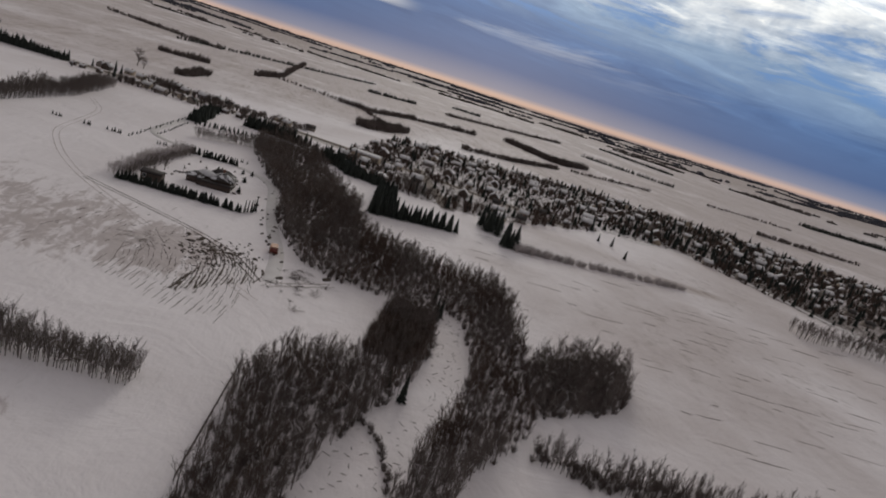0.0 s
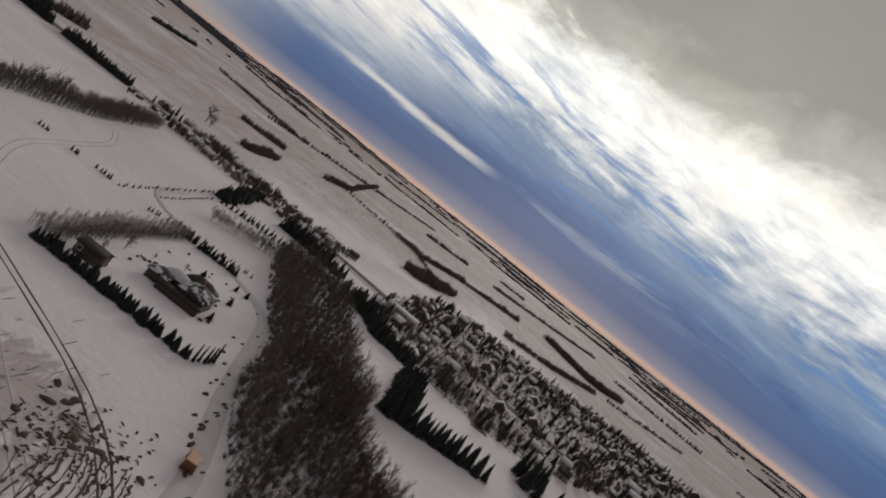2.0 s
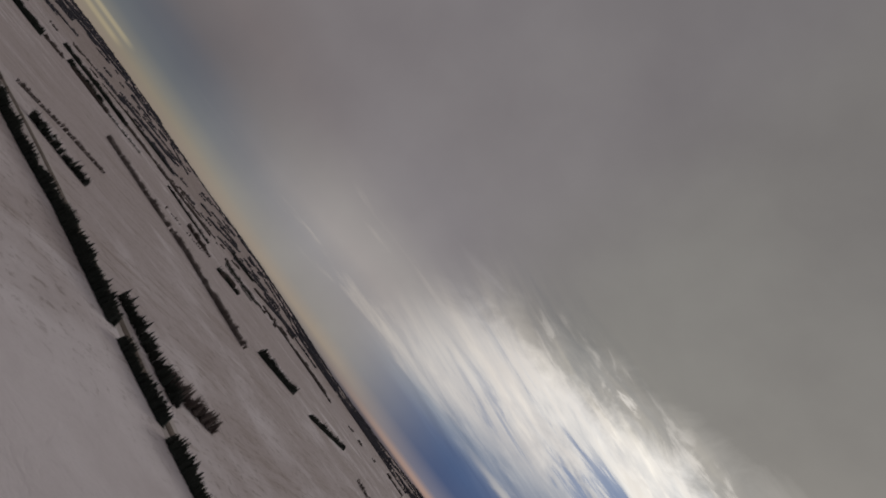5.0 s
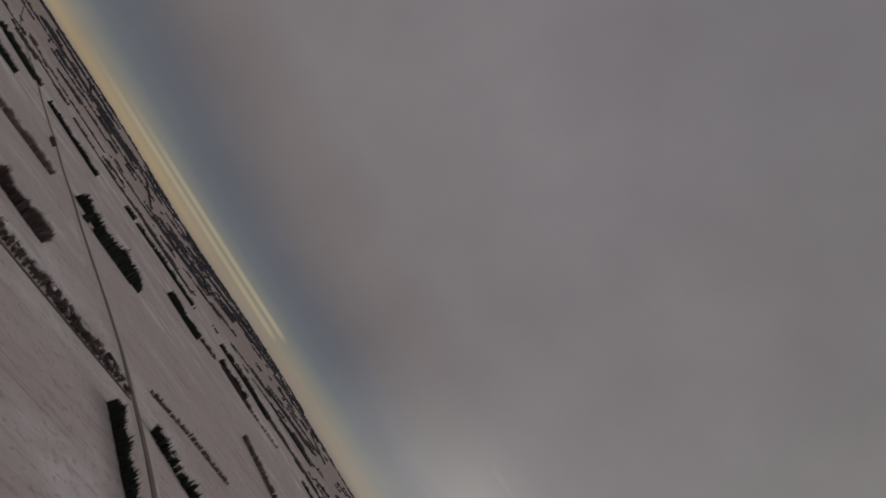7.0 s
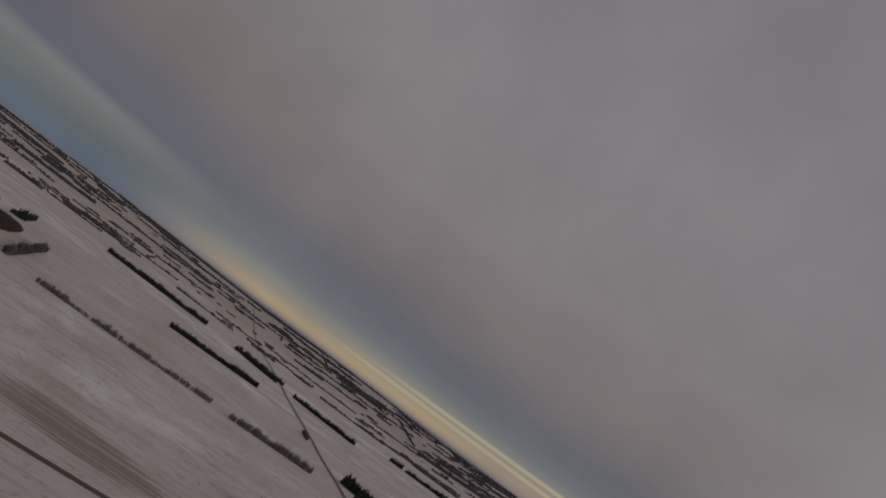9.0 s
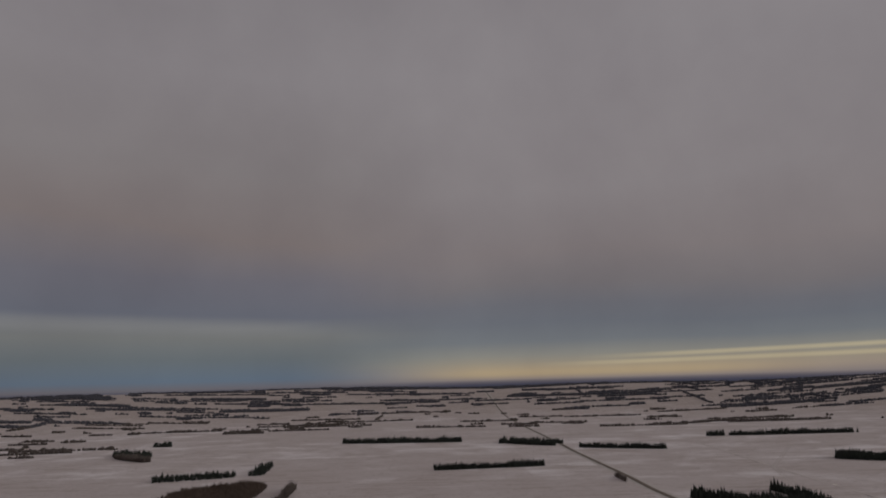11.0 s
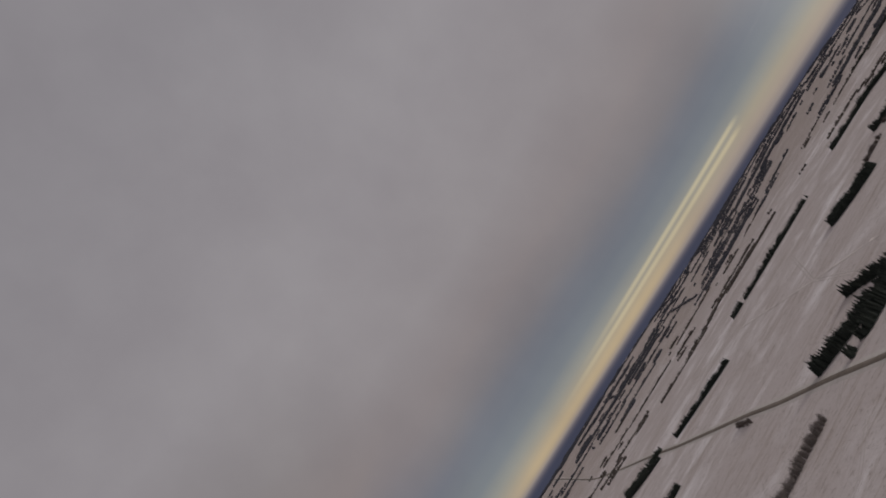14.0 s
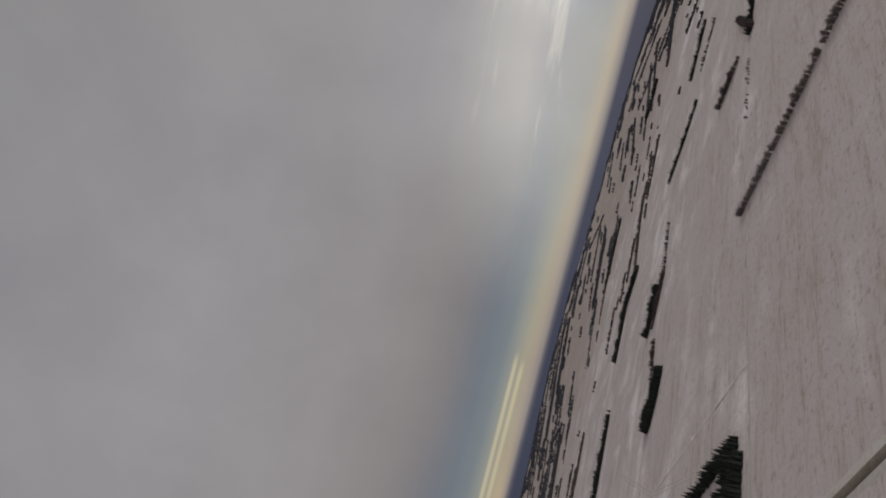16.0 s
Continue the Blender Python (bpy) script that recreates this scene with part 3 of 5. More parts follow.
def ribbon(name, line, width, mat, label, category, lift=0.1, crown=0.12, kind="structure", wob=0.0, seed=1):
    """A road or track that lies on the ground, with a raised crown and sloping shoulders."""
    rng = np.random.default_rng(seed)
    pts = []
    for (x0, y0), (x1, y1) in zip(line, line[1:]):
        n = max(1, int(math.hypot(x1 - x0, y1 - y0) / max(6.0, width * 1.5)))
        pts += [(x0 + (x1 - x0) * i / n, y0 + (y1 - y0) * i / n) for i in range(n)]
    pts = np.array(pts + [line[-1]])
    for _ in range(3):
        pts[1:-1] = (pts[:-2] + 2 * pts[1:-1] + pts[2:]) / 4
    d = np.gradient(pts, axis=0)
    d /= np.linalg.norm(d, axis=1)[:, None] + 1e-9
    s = np.stack([-d[:, 1], d[:, 0]], 1)
    rows = []
    for o, z in ((-0.62, -0.25), (-0.5, lift), (0, lift + crown), (0.5, lift), (0.62, -0.25)):
        p = pts + s * width * (o + wob * rng.normal(0, 1, (len(pts), 1)))
        rows.append(np.column_stack([p, ground_height(p[:, 0], p[:, 1]) + z]))
    V = np.stack(rows, 1).reshape(-1, 3)
    n = len(pts)
    Q = [(i * 5 + j, i * 5 + j + 1, (i + 1) * 5 + j + 1, (i + 1) * 5 + j) for i in range(n - 1) for j in range(4)]
    return tagged(new(name, mesh_of(name, V, [np.array(Q)[:, ::-1]], [mat])), label, category, kind=kind)


ribbon("road", ROAD, 7.0, M_GRAVEL, "brown gravel road swept of snow", "road", 0.35, 0.15)
ribbon("road_shoulder", ROAD, 17.0, M_TRACK, "thin dirty snow along the gravel road", "road", 0.12, 0.1)
ribbon("road", [(-540, 40), (-563, 118), (-578, 167), (-592, 215), (-608, 290), (-624, 360)], 5.0, M_SOIL, "dark gravel lane beside the settlement", "road", 0.3)
ribbon("road", [(-28, 392), (-16, 345), (-3, 293)], 6.0, M_GRAVEL, "brown village street with slush", "road", 0.2)
ribbon("road", [(-141, 384), (-141, 372), (-124, 262), (-121, 254), (-112, 250), (-100, 250), (-80, 246), (-64, 236), (-58, 215), (-52, 196), (-46, 178), (-38, 160), (-34, 140)], 3.4, M_LANE, "packed snow farm lane with wheel marks", "road", 0.06)
ribbon("road", [(86, 392), (100, 372), (120, 395), (150, 372), (190, 300), (215, 262)], 4.0, M_LANE, "snowy lane beside the village", "road", 0.05)
ribbon("field_track", [(-1135, 760), (-1090, 600), (-1053, 472), (-1010, 320)], 5.0, M_FAINT, "worn field edge track through thin snow", "track", 0.03, 0.02, wob=0.2)
ribbon("field_track", [(-1053, 472), (-1200, 448), (-1403, 418), (-1800, 370)], 5.0, M_FAINT, "worn track across the white fields", "track", 0.03, 0.02, wob=0.2)


# ---- trees ----
def bare_tree(seed, h, limbs=13, twigs=14, spread=0.33, sides=4, up=1.5):
    """A leafless tree: bent tapered trunk, steeply rising limbs and a fuzz of fine twigs."""
    rng = np.random.default_rng(seed)
    s = Soup()
    bend = rng.normal(0, 0.05, 2) * h
    axis = lambda t: np.array([bend[0] * t * t, bend[1] * t * t, h * t])
    s.tube([axis(t) for t in (0, 0.3, 0.65, 0.97)], [0.017 * h, 0.013 * h, 0.009 * h, 0.003 * h], sides)
    for i in range(limbs):
        t = 0.18 + 0.70 * (i + rng.random()) / limbs
        a = rng.uniform(0, 2 * np.pi)
        L = h * spread * (1.15 - 0.8 * t) * rng.uniform(0.6, 1.25)
        rise = rng.uniform(0.6, 1.3) * up
        p = axis(t)
        q = p + L * np.array([math.cos(a), math.sin(a), rise])
        m = (p + q) / 2 + np.array([0, 0, -0.08 * L])
        s.tube([p, m, q], [0.0075 * h, 0.005 * h, 0.002 * h], 3)
        for _ in range(twigs):
            u = rng.uniform(0.15, 1.0)
            b = p + (q - p) * u
            d = rng.normal(0, 1, 3)
            d[2] = abs(d[2]) * up + 0.5 * up
            d = d / np.linalg.norm(d) * h * rng.uniform(0.08, 0.24)
            w = np.cross(d, rng.normal(0, 1, 3))
            w = w / (np.linalg.norm(w) + 1e-9) * 0.0034 * h
            s.add([b - w, b + w, b + d], tri=[(0, 1, 2)])
    return s.arrays()


def bush(seed, h, wide=1.0, blades=46):
    """A leafless shrub of many rising stems."""
    rng = np.random.default_rng(seed)
    s = Soup()
    for _ in range(blades):
        a, lean = rng.uniform(0, 2 * np.pi), rng.uniform(0.05, 0.9) * wide
        b = np.array([math.cos(a), math.sin(a), 0]) * rng.uniform(0, 0.28) * h * wide
        d = np.array([math.cos(a) * lean, math.sin(a) * lean, 1.0]) * h * rng.uniform(0.55, 1.0)
        w = np.array([-math.sin(a), math.cos(a), 0]) * 0.022 * h
        k = b + d * 0.55
        s.add([b - w, b + w, k + w * 0.8, k - w * 0.8, b + d], tri=[(3, 2, 4)], quad=[(0, 1, 2, 3)])
        for _ in range(2):
            e = rng.normal(0, 1, 3) * 0.16 * h + np.array([0, 0, 0.14 * h])
            s.add([k - w, k + w, k + e], tri=[(0, 1, 2)])
    return s.arrays()


def spruce_crown(seed, h, whorls=13, arms=9, spread=0.2):
    """Drooping whorls of needled boughs round a dark core, ragged at the edge."""
    rng = np.random.default_rng(seed)
    s = Soup()
    s.tube([(0, 0, 0.07 * h), (0, 0, 0.4 * h), (0, 0, 0.99 * h)], [spread * 0.62 * h, spread * 0.42 * h, 0.01 * h], 7)
    for k in range(whorls):
        t = k / (whorls - 1)
        z = h * (0.06 + 0.9 * t)
        R = h * spread * (1 - t) ** 0.85 + 0.02 * h
        n = max(4, int(arms * (1 - 0.5 * t)))
        for j in range(n):
            a = 2 * np.pi * (j + rng.random() * 0.7) / n + k
            r = R * rng.uniform(0.72, 1.18)
            c, q = math.cos(a), math.sin(a)
            w = 0.55 * R * 2.2 * math.pi / n / 2 + 0.012 * h
            root = np.array([0, 0, z + 0.055 * h])
            elbow = np.array([c * r * 0.6, q * r * 0.6, z + 0.015 * h])
            tip = np.array([c * r, q * r, z - 0.035 * h * rng.uniform(0.2, 1.3)])
            side = np.array([-q, c, 0]) * w
            s.add([root, elbow - side, elbow + side, tip, elbow - [0, 0, 0.03 * h]], tri=[(0, 1, 2), (1, 3, 2), (1, 4, 3), (4, 2, 3)])
    return s.arrays()


def light_tree(seed, h, conifer):
    """The same kinds of tree with fewer pieces, for belts far off."""
    if conifer:
        return spruce_crown(seed, h, 6, 6, 0.31)
    return bush(seed, h, 0.55, 26)


BARE = [bare_tree(k, 6.4, 12, 12, 0.27) for k in range(5)]
THIN = [bare_tree(20 + k, 5.6, 9, 12, 0.2, 3, 2.0) for k in range(4)]
BUSH = [bush(40 + k, 2.0) for k in range(3)]
FAR_BARE = [light_tree(60 + k, 6.5, False) for k in range(3)]
FAR_DARK = [light_tree(70 + k, 6.8, True) for k in range(3)]


def spots_at(P, seed, lo=0.75, hi=1.2):
    rng = np.random.default_rng(seed)
    n = len(P)
    return np.column_stack([P, ground_height(P[:, 0], P[:, 1]) - 0.05, rng.uniform(0, 6.28, n), rng.uniform(lo, hi, n) * (1 + 0.22 * np.sin(P[:, 0] * 0.07 + 1.3 * np.sin(P[:, 1] * 0.09)) * np.cos(P[:, 1] * 0.06 + P[:, 0] * 0.11)), rng.uniform(0.85, 1.2, n)])


def wood(name, protos, P, mat, label, category, seed, lo=0.75, hi=1.2):
    stem = M_BARK if mat in (M_TWIG, M_TWIG_RED) and protos[0] is BARE[0] else None
    return tagged(new(name, scatter(name, protos, spots_at(P, seed, lo, hi), mat, stem)), label, category, kind="stuff")


# the wooded ravine
def gaps(P, holes):
    return np.array([p for p in P if all(((p[0] - x) / a) ** 2 + ((p[1] - y) / b) ** 2 > 1 for x, y, a, b in holes)])


def patches(P, seed, scale=0.09):
    """Splits places into two stands that interlock in uneven patches."""
    k = np.array([noise.noise(Vector((x * scale, y * scale, seed))) + 0.25 * noise.noise(Vector((x * 0.5, y * 0.5, seed))) > 0.02 for x, y in P])
    return P[k], P[~k]


grey, brown = patches(fill(WOOD_SW, 1.35, 1), 1)
wood("bare_woodland", BARE + THIN, grey, M_TWIG, "dense leafless grey wood on the near bank", "trees", 1, 0.5, 0.92)
wood("bare_woodland", BARE + THIN, brown, M_TWIG_RED, "dense leafless brown wood on the near bank", "trees", 21, 0.45, 0.85)
grey, brown = patches(gaps(fill(WOOD_BEND, 1.5, 2), [(-30, 175, 4, 3.0), (-21, 173, 5, 2.2), (-12, 166, 5, 1.8), (-37, 196, 3, 8)]), 2)
wood("bare_woodland", BARE + THIN, grey, M_TWIG, "leafless grey wood winding along the creek", "trees", 2, 0.5, 0.88)
wood("bare_woodland", THIN + BARE, brown, M_TWIG_RED, "leafless brown wood winding along the creek", "trees", 22, 0.42, 0.82)
wood("bare_woodland", BARE + BUSH, fill(WOOD_SPUR, 1.4, 3), M_TWIG, "thick leafless spur of the creek wood", "trees", 3, 0.55, 1.0)
grey, brown = patches(gaps(fill(WOOD_NORTH, 1.8, 4), [(-44, 208, 5, 9), (-38, 193, 3, 7), (-66, 272, 5, 8), (-58, 252, 3, 4), (-44, 236, 2.5, 4), (-78, 305, 3, 3), (-58, 290, 3, 5), (-42, 185, 1.5, 3), (-70, 292, 4, 5), (-52, 276, 3, 5)]), 3, 0.06)
wood("bare_woodland", BARE, grey, M_TWIG, "grey leafless wood behind the farm lane", "trees", 14, 0.55, 1.0)
wood("bare_woodland", BARE, brown, M_TWIG_RED, "dark leafless wood behind the farm lane", "trees", 4, 0.5, 1.05)
wood("willow_thicket", BUSH, fill([(-9, 120), (-9, 135), (-7, 152), (2, 152), (3, 132), (0, 118)], 1.2, 5), M_TWIG_RED, "rusty brown willow thicket at the wood's edge", "shrubs", 5, 0.8, 1.5)
wood("hedgerow", BUSH + THIN, along(HEDGE_SE, 0.8, 6, 6, 5), M_TWIG, "leafless hedgerow leading from the wood", "hedge", 6, 0.5, 0.95)
wood("underbrush", BUSH, np.concatenate([fill(p, 2.3, 7 + i) for i, p in enumerate((WOOD_SW, WOOD_BEND, WOOD_SPUR, WOOD_NORTH))]), M_TWIG, "tangled leafless underbrush below the trees", "shrubs", 7, 0.5, 1.0)

# belts of trees: line, width, gap, lanes, kind, size, label
MADE = []


def belt(line, width, gap, lanes, kind, size, label):
    """One row or grove of trees, uneven in height and thickness along its length."""
    i = len(MADE)
    near = abs(line[0][0]) < 420 and line[0][1] < 480
    if line[0][0] < -700:
        size, gap = size * 1.4, gap * 0.8
    lo, hi = size * 0.72, size * 1.2
    P = along(line, gap, width, 100 + i, lanes)
    keep = [noise.noise(Vector((x * 0.045, y * 0.045, i))) > (-0.42 if x < -420 else -9) for x, y in P]
    P = P[np.array(keep)]
    if kind == "dark":
        ob = wood("spruce_belt", FAR_DARK, P, M_NEEDLE, label, "trees", 200 + i, lo, hi)
    elif kind == "mixed":
        ob = wood("mixed_belt", FAR_DARK + FAR_BARE, P, M_NEEDLE if i % 2 else M_TWIG, label, "trees", 200 + i, lo, hi)
    elif kind == "frost":
        far = line[0][0] < -420
        ob = wood("frosty_hedge", FAR_BARE if far else BARE if line[0][0] < 0 else BUSH, P, M_PALE if far else M_FROST, label, "hedge", 200 + i, lo, hi)
    else:
        ob = wood("bare_belt", BARE if near else FAR_BARE, P, M_TWIG, label, "trees", 200 + i, lo, hi)
    MADE.append(ob)


belt([(-78, 82), (-54, 84), (-36, 86)], 5, 0.5, 4, "bare", 0.74, "leafless row of poplars across the snow")
belt([(-160, 190), (-168, 240), (-171, 284), (-186, 341)], 7, 1.0, 4, "bare", 0.9, "thick leafless shelterbelt beside the open field")
belt([(-565, 336), (-487, 348), (-440, 360), (-345, 367)], 6, 1.25, 4, "dark", 0.9, "long dark spruce belt along the road")
belt([(-332, 367), (-282, 373)], 5, 1.15, 4, "dark", 0.75, "dark spruce row beside the road")
belt([(-273, 372), (-232, 377)], 4, 1.2, 3, "dark", 0.7, "thin dark spruce row beside the road")
belt([(-395, 396), (-350, 399), (-312, 401)], 8, 2.2, 3, "mixed", 0.9, "mixed dark grove across the road")
belt([(-332, 402), (-322, 440)], 9, 2.2, 3, "mixed", 1.0, "short dark arm of the roadside grove")
belt([(-615, 384), (-585, 437)], 14, 2.6, 4, "mixed", 1.0, "mixed farm grove near the crossroads")
belt([(-1100, 270), (-1064, 395)], 20, 3.2, 5, "dark", 1.2, "broad dark spruce belt in the fields")
belt([(-1036, 286), (-1050, 384)], 9, 3.0, 3, "dark", 1.1, "narrow dark spruce belt in the fields")
belt([(-1060, 399), (-1178, 370)], 10, 3.0, 3, "dark", 1.0, "dark spruce belt joining at a corner")
belt([(-930, -105), (-950, 0), (-980, 98)], 4, 3.4, 2, "frost", 0.7, "thin broken row of leafless trees")
belt([(-975, 122), (-1008, 228)], 5, 3.4, 2, "frost", 0.85, "leafless hedgerow across the field")
belt([(-1357, -75), (-1416, 90)], 8, 3.0, 4, "mixed", 0.9, "dark hedgerow across the field")
belt([(-1800, -392), (-1850, -128)], 26, 3.6, 7, "dark", 1.1, "long dark belt in the fields")
belt([(-1710, 138), (-1668, 298)], 11, 3.4, 4, "dark", 1.0, "dark belt beside the long road")
belt([(-1872, -20), (-1800, 100)], 18, 4.0, 4, "dark", 1.0, "dark outer side of the farm grove")
belt([(-1812, -20), (-1752, 88)], 20, 4.0, 5, "dark", 1.0, "dark inner side of the farm grove")
belt([(-1862, -30), (-1802, -32)], 14, 4.0, 4, "dark", 1.0, "dark end of the farm grove")
belt([(-1500, 536), (-1462, 632)], 44, 2.8, 12, "dark", 1.0, "oval dark grove alone in the snow")
belt([(-1955, 412), (-1978, 728)], 14, 4.0, 4, "dark", 1.1, "long dark tree belt far off")
belt([(-1640, 762), (-1610, 860)], 22, 3.6, 6, "dark", 1.05, "short dark grove along a field edge")
belt([(-2069, 885), (-2064, 1052), (-1965, 1110)], 24, 3.8, 6, "dark", 1.1, "long bent tree belt far off")
belt([(-1525, 640), (-1555, 720)], 6, 6.0, 2, "bare", 0.8, "broken row of leafless field trees")
belt([(-1600, 760), (-1568, 868)], 5, 3.6, 2, "bare", 0.9, "pale leafless row beside the dark grove")
belt([(-1572, 872), (-1610, 1010)], 8, 9.0, 2, "mixed", 0.8, "few scattered trees along a field edge")
belt([(-1625, 1640), (-1677, 1480)], 12, 4.2, 3, "dark", 1.0, "dark tree row far across the fields")
belt([(-1190, 1080), (-1198, 1170)], 10, 3.6, 3, "mixed", 0.9, "short dark tree clump on the snow")
belt([(-1235, 1077), (-1322, 1046)], 7, 4.0, 2, "bare", 1.0, "short row of leafless field trees")
belt([(-1176, 1010), (-1150, 860)], 3, 9.0, 1, "bare", 0.6, "thin line of leafless shrubs at a field edge")
belt([(-2233, 1533), (-2110, 1290), (-2025, 1134)], 10, 5.0, 2, "mixed", 0.9, "long thin hedgerow far off")
belt([(-2815, 1842), (-2870, 1517)], 22, 5.0, 4, "dark", 1.0, "long dark belt near the horizon")
belt([(-2497, 2339), (-2625, 2238)], 80, 6.0, 12, "dark", 1.0, "dark wood near the horizon")
belt([(-1500, 1500), (-1560, 1390)], 8, 6.0, 2, "mixed", 0.8, "scattered trees along a far field edge")
belt([(-1721, -775), (-1717, -816)], 22, 4.0, 5, "dark", 1.0, "small dark wood in the fields")
belt([(-1445, -640), (-1507, -750)], 30, 4.4, 6, "bare", 1.0, "leafless wood in the fields")
belt([(-700, 392), (-728, 455), (-742, 525)], 5, 3.0, 2, "bare", 0.7, "leafless hedgerow beside the field track")
belt([(-1290, 196), (-1235, 208)], 6, 6.0, 2, "bare", 0.8, "leafless farmyard trees by the road")
belt([(-1130, 690), (-1000, 722), (-876, 760), (-650, 745)], 5, 4.2, 2, "frost", 0.85, "even row of leafless field trees")
belt([(-1709, 1185), (-1601, 1235), (-1538, 1280)], 10, 4.4, 3, "mixed", 0.8, "dark grove far across the fields")
belt([(-1271, 1210), (-1180, 1086)], 14, 4.0, 4, "mixed", 1.0, "dark grove far across the fields")
belt([(-950, -156), (-1160, -220)], 8, 3.6, 3, "bare", 1.0, "slanting leafless tree row")
belt([(-730, -150), (-760, -98)], 24, 3.0, 7, "bare", 1.0, "leafless bushy thicket in the field")
belt([(-1547, -779), (-1517, -693)], 50, 4.5, 9, "dark", 1.0, "dark wood far off")
belt([(-712, 196), (-706, 252)], 12, 2.4, 5, "bare", 1.0, "leafless grove behind the settlement")
belt([(-616, 172), (-613, 216)], 10, 2.4, 4, "bare", 0.9, "leafless grove beside the dark lane")
belt([(-310, 640), (-272, 668)], 15, 2.6, 5, "mixed", 0.8, "dark thicket on the white field")
belt([(-217, 484), (-226, 556)], 12, 2.6, 4, "bare", 0.8, "leafless thicket behind the houses")
belt([(-380, 1400), (-240, 800), (-236, 700)], 6, 4.0, 2, "bare", 0.9, "thin leafless hedgerow into the distance")
belt([(-262, 780), (-200, 742), (-121, 700), (-85, 610)], 3, 3.4, 1, "bare", 0.6, "leafless hedgerow along a field edge")
belt([(-618, 1087), (-383, 963)], 6, 4.0, 2, "bare", 0.9, "thin leafless hedgerow far off")
belt([(-741, 869), (-735, 973)], 15, 3.6, 4, "dark", 1.0, "dark belt across the white fields")
belt([(-699, 997), (-779, 1245)], 15, 4.0, 4, "dark", 1.0, "dark belt across the white fields")
belt([(599, 1231), (720, 1290), (828, 1353)], 30, 4.5, 6, "dark", 1.0, "dark wood far off")
belt([(-89, 528), (-65, 610)], 24, 3.0, 7, "bare", 0.85, "leafless grove at the village's far edge")
belt([(-10, 612), (34, 645), (90, 730)], 7, 2.6, 3, "bare", 0.75, "leafless hedge behind the village")
belt([(42, 940), (98, 815), (138, 880)], 20, 3.4, 6, "bare", 1.0, "thick leafless wood behind the village")
belt([(108, 755), (160, 795), (221, 846)], 7, 3.4, 2, "bare", 0.65, "low leafless brush behind the village")
belt([(313, 1828), (468, 1646)], 26, 5.0, 5, "dark", 0.9, "long dark belt far across the fields")
belt([(-76, 1553), (-10, 1541)], 30, 5.0, 6, "dark", 0.9, "dark copse far across the fields")
belt([(-61, 1136), (50, 1290), (167, 1458)], 14, 4.6, 3, "mixed", 0.9, "dark hedgerow far across the fields")
belt([(320, 924), (390, 950), (457, 963)], 8, 4.4, 2, "bare", 0.6, "low scattered brush in the fields")
belt([(-149, 710), (-111, 704), (-84, 778), (-5, 859)], 8, 3.2, 3, "bare", 0.8, "leafless hedge between two fields")
belt([(-420, 900), (-330, 1180), (-250, 1500)], 10, 5.0, 2, "mixed", 0.8, "dark hedgerow into the distance")
belt([(-190, 1100), (-120, 1180)], 16, 4.6, 4, "dark", 0.8, "small dark copse on the plain")
belt([(180, 1200), (330, 1130)], 16, 4.6, 3, "dark", 0.8, "dark belt on the plain")
belt([(300, 700), (420, 720)], 8, 3.6, 3, "bare", 0.7, "pale leafless brush behind the village")
belt([(141, 262), (190, 268), (240, 262)], 13, 2.0, 5, "bare", 0.8, "leafless thicket at the field's end")
belt([(26, 253), (47, 260), (67, 268), (87, 275), (102, 281)], 2.4, 2.0, 2, "frost", 1.5, "pale frosty hedge along the field")
belt([(-100, 241), (-98, 212), (-95, 184)], 5, 0.8, 4, "frost", 0.5, "tall frosty windbreak behind the farmyard")
belt([(-98, 241), (-96, 212), (-93, 185)], 3, 0.8, 3, "bare", 0.45, "dark leafless windbreak inside the frosty one")
belt([(-112, 277), (-99, 289), (-87, 303)], 6, 1.1, 4, "bare", 0.62, "leafless thicket edging the meadow")
belt([(-128, 311), (-134, 338), (-142, 370)], 7, 1.5, 4, "dark", 0.62, "solid black spruce hedge at the yard's edge")
belt([(-30, 284), (-28, 266), (-26, 245)], 8, 1.7, 4, "dark", 1.0, "tall dark spruce stand at the village edge")
belt([(-53, 303), (-44, 302), (-34, 298)], 6, 1.7, 4, "dark", 0.8, "dark spruce stand above the small white field")
belt([(-72, 322), (-58, 318), (-45, 300)], 8, 1.9, 4, "dark", 0.85, "dark spruce clump by the village yard")
belt([(-118, 352), (-100, 350), (-82, 345)], 10, 1.9, 5, "dark", 0.75, "dark spruce clump behind the gardens")
belt([(-60, 352), (-30, 330), (-14, 300)], 14, 2.4, 5, "bare", 0.62, "leafless garden trees by the street")
wood("dark_wood", FAR_BARE, fill([(-1032, -340), (-985, -275), (-1000, -222), (-1100, -240), (-1168, -262), (-1190, -300), (-1120, -345)], 4.2, 51), M_TWIG_RED, "broad dark leafless wood in the fields", "trees", 53, 1.0, 1.5)
wood("dark_wood", FAR_DARK + FAR_BARE, np.concatenate([fill([(-1201, -458), (-1264, -364), (-1296, -378), (-1232, -474)], 5.0, 52), fill([(-1280, -349), (-1390, -383), (-1400, -366), (-1290, -328)], 5.0, 54)]), M_NEEDLE, "narrow dark wood behind the broad one", "trees", 55, 1.0, 1.5)


